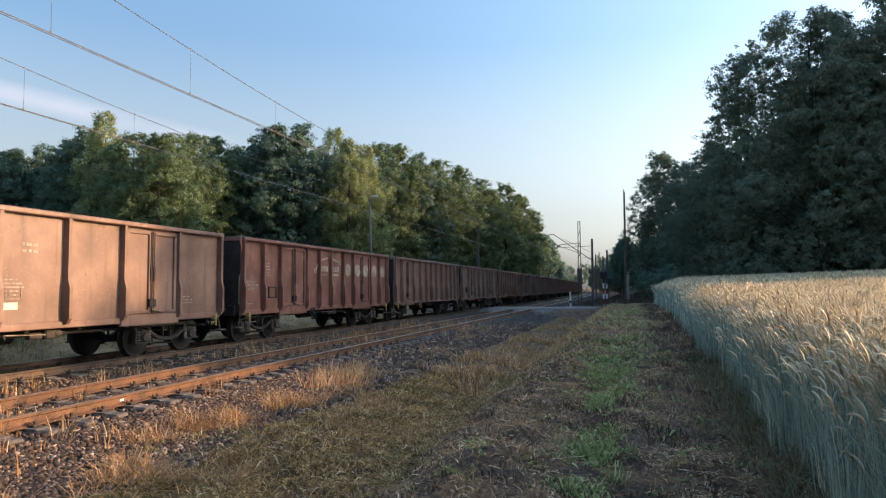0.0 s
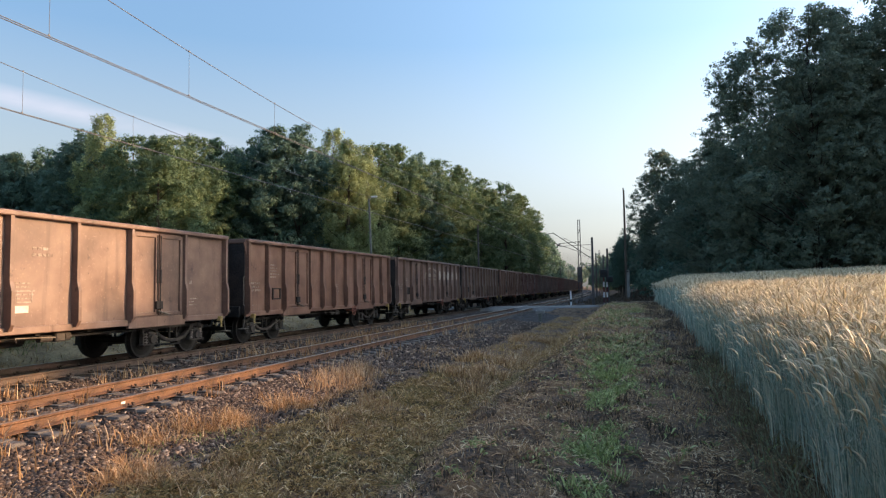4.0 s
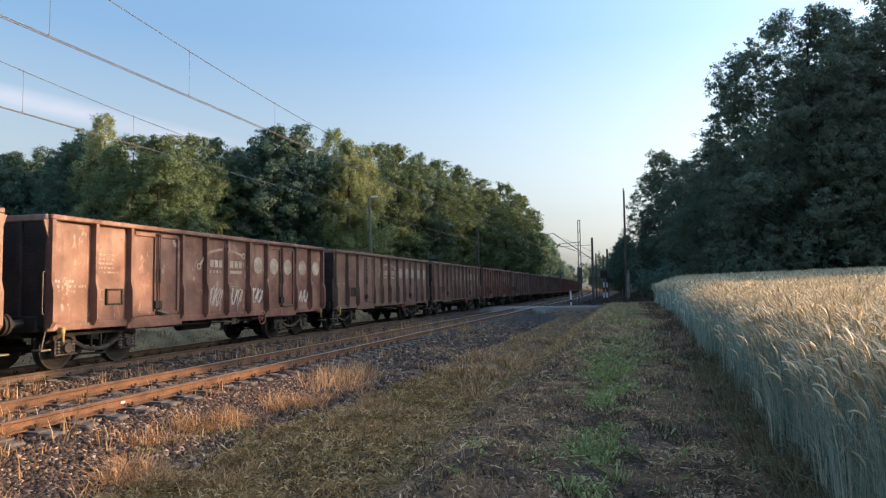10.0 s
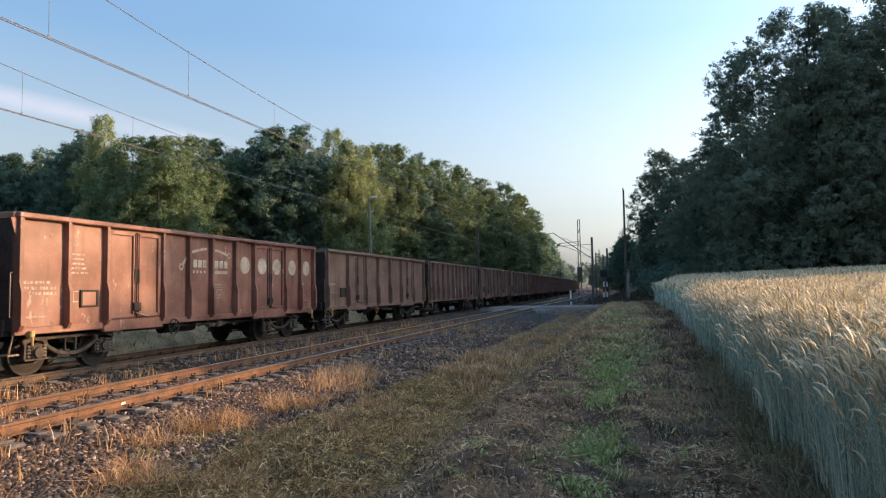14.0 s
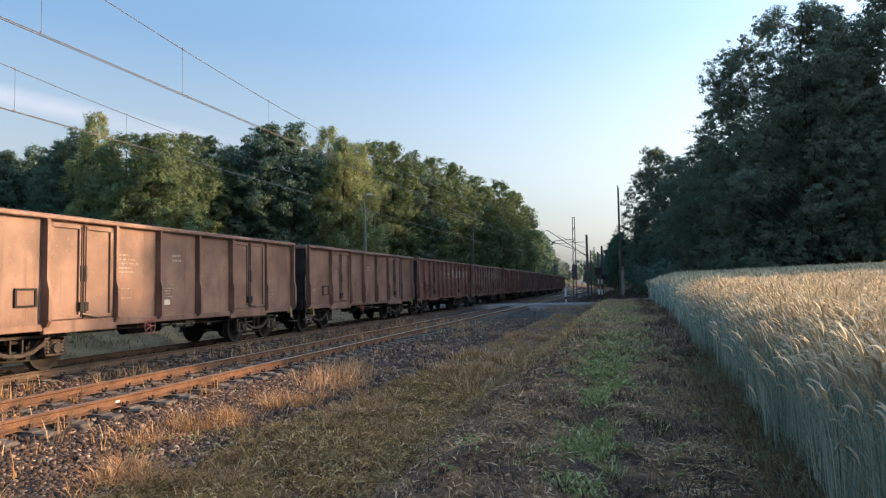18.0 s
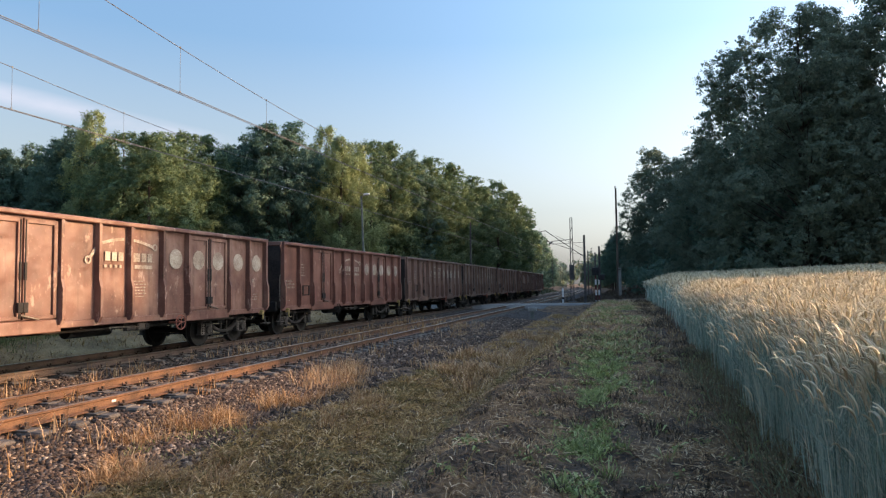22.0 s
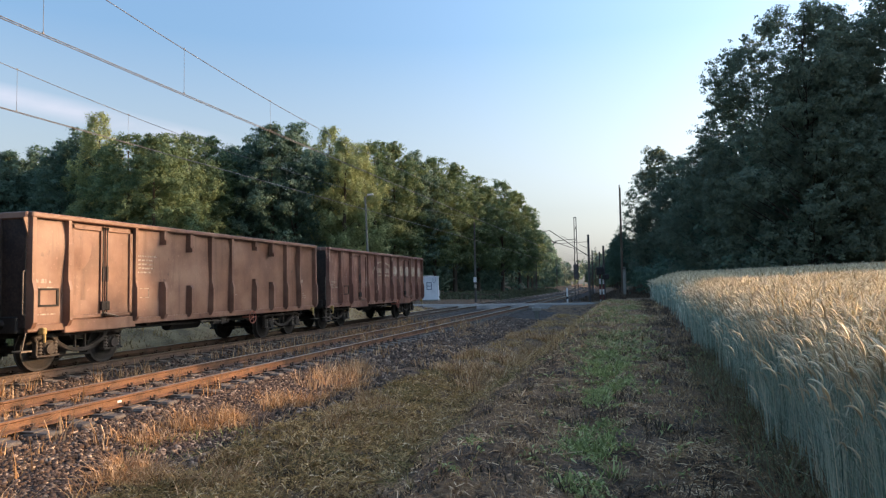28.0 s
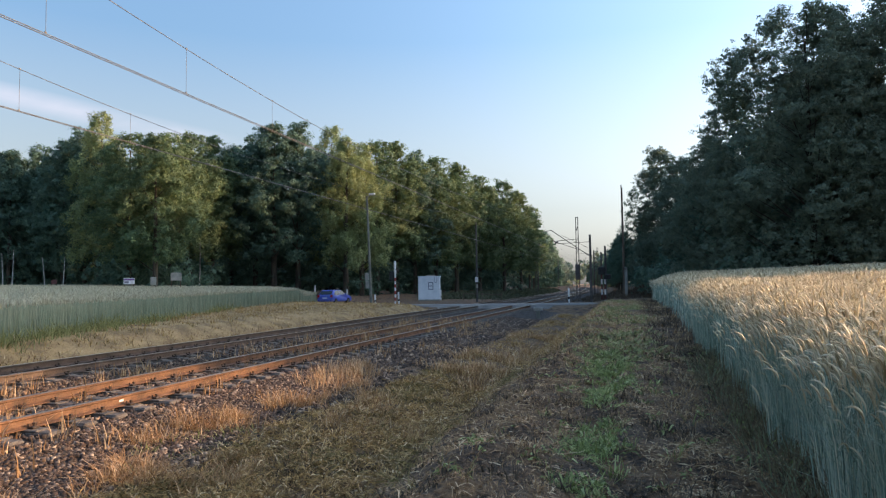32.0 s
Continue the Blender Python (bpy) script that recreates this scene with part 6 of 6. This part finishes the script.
turf("grass_mounds", 700, -5.0, -3.0, 14.0, 34.0, 0.34, 0.02, M_stubble, "mounds of tall dry grass along the ditch", mottled(1.5, 61, 0.15, 0.4), lean=(0.3, 1.6), tuft=34, spread=0.13)
turf("grass_mounds", 420, -5.4, -3.0, 4.0, 13.0, 0.22, 0.013, M_straw, "rusty dry grass tufts in the ditch", mottled(1.1, 63, 0.1, 0.5), lean=(0.3, 1.6), tuft=30, spread=0.09)
turf("weed_clumps", 110, -1.2, 0.5, 4.2, 16.0, 0.15, 0.022, M_weed, "clumps of taller green weeds on the path", lambda x, y: np.clip(weed_where(x, y) - 0.04, 0, 1) ** 1.5, lean=(0.3, 1.3), tuft=24, spread=0.06)
turf("dry_stubble", 8200, -3.6, 1.45, 3.5, 15.0, 0.08, 0.0085, M_stubble, "short upright dry stubble on bank and path", lambda x, y: (0.25 + 0.75 * mottled(0.5, 71, -0.25, 0.3)(x, y)) * (1 - 0.6 * np.exp(-((x + 0.3) / 0.3) ** 2)), lean=(0.2, 1.5), tuft=11, spread=0.05)
turf("dry_stubble", 2800, -3.4, 1.45, 14.5, 44.0, 0.13, 0.016, M_stubble, "short dry stubble on bank and path, further on", lambda x, y: 0.2 + 0.8 * mottled(1.0, 73, -0.2, 0.3)(x, y), lean=(0.2, 1.5), tuft=10, spread=0.12)
turf("rusty_grass", 330, -6.35, -5.35, 4.6, 9.6, 0.2, 0.013, M_straw, "rusty tufts of dry grass along the foot of the ballast", mottled(0.8, 91, -0.1, 0.35), lambda x, y: np.maximum(bed(x, y), ground_z(x, y)), (0.3, 1.7), 26, 0.07)
turf("green_tufts", 60, -6.2, -5.3, 5.2, 9.0, 0.14, 0.014, M_weed, "green weeds among the rusty grass", mottled(0.6, 93, 0.0, 0.35), lambda x, y: np.maximum(bed(x, y), ground_z(x, y)), (0.3, 1.5), 16, 0.05)
turf("tall_straw", 42, -7.1, -5.9, 12.2, 15.6, 0.42, 0.014, M_litter, "tall bleached straw on the ballast shoulder", None, bed, (0.1, 0.9), 12, 0.1)
turf("dead_grass", 3600, -5.6, 1.5, 3.6, 18.0, 0.12, 0.016, M_dead, "dark dead grass and stems", mottled(0.6, 19, -0.1, 0.4), lean=(0.2, 1.4), tuft=13, spread=0.06)
turf("dead_grass", 700, 0.55, 1.55, 13.0, 46.0, 0.2, 0.02, M_dead, "dark dead grass along the foot of the cereal", mottled(1.2, 95, -0.3, 0.3), lean=(0.3, 1.8), tuft=14, spread=0.12)
strewn("dry_stems", 3600, -3.8, -0.3, 3.6, 16.0, (0.04, 0.15), (0.005, 0.011), (-0.05, 0.4), (0.0, 0.3), M_litter, "pale dry stems lying on the bank", lambda x, y: bank_where(x, y) * mottled(0.5, 35, -0.6, 0.3)(x, y), 3, 0.05, (0.0, 0.04), STEM)
strewn("leaf_litter", 13000, -3.8, 1.5, 3.6, 16.0, (0.02, 0.055), (0.009, 0.022), (-0.2, 0.5), (0.0, 0.5), M_brown, "brown dead leaves and torn turf on the bank", mottled(0.55, 37, -0.25, 0.2), 3, 0.05, (0.0, 0.03))
strewn("grass_litter", 5200, -0.9, 1.5, 3.8, 16.0, (0.03, 0.09), (0.006, 0.014), (0.1, 0.8), (0.2, 0.9), M_litter, "grey-brown litter and dead grass on the path", mottled(0.55, 13, -0.1, 0.3), 6, 0.035)
turf("grass_litter", 1300, -2.3, 1.5, 14.0, 48.0, 0.16, 0.02, M_litter, "grey-brown dead grass on the path, further on", mottled(1.0, 14, -0.3, 0.5), lean=(0.2, 1.4), tuft=10, spread=0.1)
turf("field_margin", 650, 1.05, 1.6, 3.4, 14.0, 0.3, 0.014, M_margin, "dry brown leaves at the foot of the cereal", None, lean=(0.3, 1.8), tuft=7, spread=0.06)
M_verge = noisy("mown_hay", (0.19, 0.115, 0.045), (0.47, 0.305, 0.135), 1.2, 18.0, 0.95, 0.8, depth=0.05)


def verge():
    ys = np.concatenate([np.arange(-4, 52, 0.5)])
    us = np.linspace(0, 1, 14)
    U, Y = np.meshgrid(us, ys)
    X = -15.45 + U * (left_edge(Y) - 0.3 + 15.45)
    Z = rough_ground(X, Y) + 0.035
    Z[:, 0] -= 0.1
    i = np.arange(U.size).reshape(len(ys), len(us))
    q = np.stack([i[:-1, 1:], i[:-1, :-1], i[1:, :-1], i[1:, 1:]], -1).reshape(-1, 4)
    tagged(part("verge", raw_mesh("verge", np.stack([X, Y, Z], -1).reshape(-1, 3), q, M_verge)), "strip of dry mown grass between track and field", "verge", kind="structure")


verge()
turf("dead_grass", 1500, -17.2, -15.2, 5.0, 46.0, 0.16, 0.022, M_brown, "dark brown dead grass on the slope beside the track", lambda x, y: np.exp(-((x + bend_np(y) + 15.9) / 0.5) ** 2) * mottled(1.0, 81, -0.2, 0.3)(x, y), tuft=14, spread=0.14)
turf("olive_grass", 7000, -24.5, -16.0, 7.0, 36.0, 0.46, 0.03, M_pathgrass, "olive weeds at the foot of the pale field", lambda x, y: np.exp(-((x - left_edge(y) - 0.4) / 0.45) ** 2) * (1 - 0.8 * step(16, 30, y)), tuft=12, spread=0.15)
turf("olive_grass", 420, -22.0, -15.3, 5.0, 34.0, 0.2, 0.025, M_olive, "olive grass on the strip beyond the tracks", lambda x, y: (x > left_edge(y) - 0.2) * mottled(1.5, 43, -0.1, 0.5)(x, y), tuft=10, spread=0.1)
turf("verge_grass", 3800, -29.0, -15.2, 6.0, 52.0, 0.22, 0.03, M_hay, "dry pale grass strip beyond the tracks", lambda x, y: (x > left_edge(y) - 0.5) * 1.0, tuft=10, spread=0.12)
turf("lineside_grass", 1250, -6.7, -5.5, 3.4, 30.0, 0.27, 0.016, M_straw, "tall dry straw along the foot of the ballast", lambda x, y: mottled(0.9, 23, -0.2, 0.5)(x, y) * (1 - 0.85 * step(14, 18, y)), lambda x, y: np.maximum(bed(x, y), ground_z(x, y)), (0.2, 1.6), 16, 0.06)
turf("track_straw", 2000, -11.6, -6.5, 4.0, 34.0, 0.34, 0.02, M_straw, "dry straw growing between the rails", mottled(1.2, 29, -0.2, 0.5), bed, (0.05, 0.8), 7, 0.05)


strewn("green_weeds", 5000, -1.6, 1.5, 4.0, 15.0, (0.04, 0.095), (0.016, 0.032), (0.5, 1.5), (0.6, 1.4), M_weed, "low broad-leaved green weeds along the middle of the path", weed_where, 9, 0.028, (0.0, 0.05), category="weeds")
strewn("green_weeds", 2600, -1.4, 0.6, 4.0, 15.0, (0.05, 0.11), (0.006, 0.012), (1.0, 2.2), (0.3, 1.2), M_weed, "fine green grass among the weeds", weed_where, 8, 0.03, (0.0, 0.03), category="weeds")
strewn("green_weeds", 3900, -1.9, 1.5, 13.0, 46.0, (0.08, 0.2), (0.025, 0.05), (0.5, 1.4), (0.5, 1.3), M_pathgrass, "low yellow-green grass along the path, further on", lambda x, y: np.exp(-((x + 0.35) / 0.75) ** 2) * mottled(1.3, 45, -0.3, 0.3)(x, y), 9, 0.09, category="weeds")


turf("lineside_growth", 2600, -26.0, -16.0, 80.0, 190.0, 0.5, 0.12, M_lineside, "rough dark green grass beside the distant tracks", None, tuft=10, spread=0.5)
# the same ground cover on the near side, round the standpoint
strewn("matted_grass", 2600, -6.1, -2.4, -7.0, 3.6, (0.09, 0.2), (0.01, 0.02), (0.4, 1.1), (0.5, 1.2), M_hay, "matted dry grass in the ditch beside the path", mottled(0.5, 31, -0.4, 0.25), 10, 0.04)
strewn("dry_stems", 1500, -3.8, -0.3, -7.0, 3.6, (0.07, 0.26), (0.006, 0.013), (-0.05, 0.4), (0.0, 0.3), M_litter, "pale dry stems on the bank beside the path", bank_where, 3, 0.05, (0.0, 0.04), STEM)
strewn("leaf_litter", 6000, -3.8, 1.5, -7.0, 3.6, (0.03, 0.075), (0.016, 0.034), (-0.2, 0.5), (0.0, 0.5), M_brown, "brown dead leaves and torn turf beside the path", mottled(0.4, 37, -0.5, 0.3), 3, 0.05, (0.0, 0.03))
strewn("grass_litter", 3000, -0.9, 1.5, -7.0, 3.8, (0.05, 0.13), (0.008, 0.016), (0.1, 0.8), (0.2, 0.9), M_litter, "dead grass on the trodden path", mottled(0.4, 13, -0.3, 0.35), 6, 0.035)
strewn("green_weeds", 2200, -1.6, 1.5, -7.0, 4.0, (0.04, 0.095), (0.016, 0.032), (0.5, 1.5), (0.6, 1.4), M_weed, "low green weeds on the trodden path", weed_where, 9, 0.028, (0.0, 0.05), category="weeds")
turf("lineside_growth", 2200, -6.0, 2.0, 66.0, 150.0, 0.4, 0.1, M_dead, "rough grass beyond the crossing", None, tuft=10, spread=0.4)


def motions():
    """The train rolls towards the camera along the far track and out of the clip."""
    for i, w in enumerate(wagons):
        walk(w, [(t, train_at(i, t)) for t in range(33)])


motions()
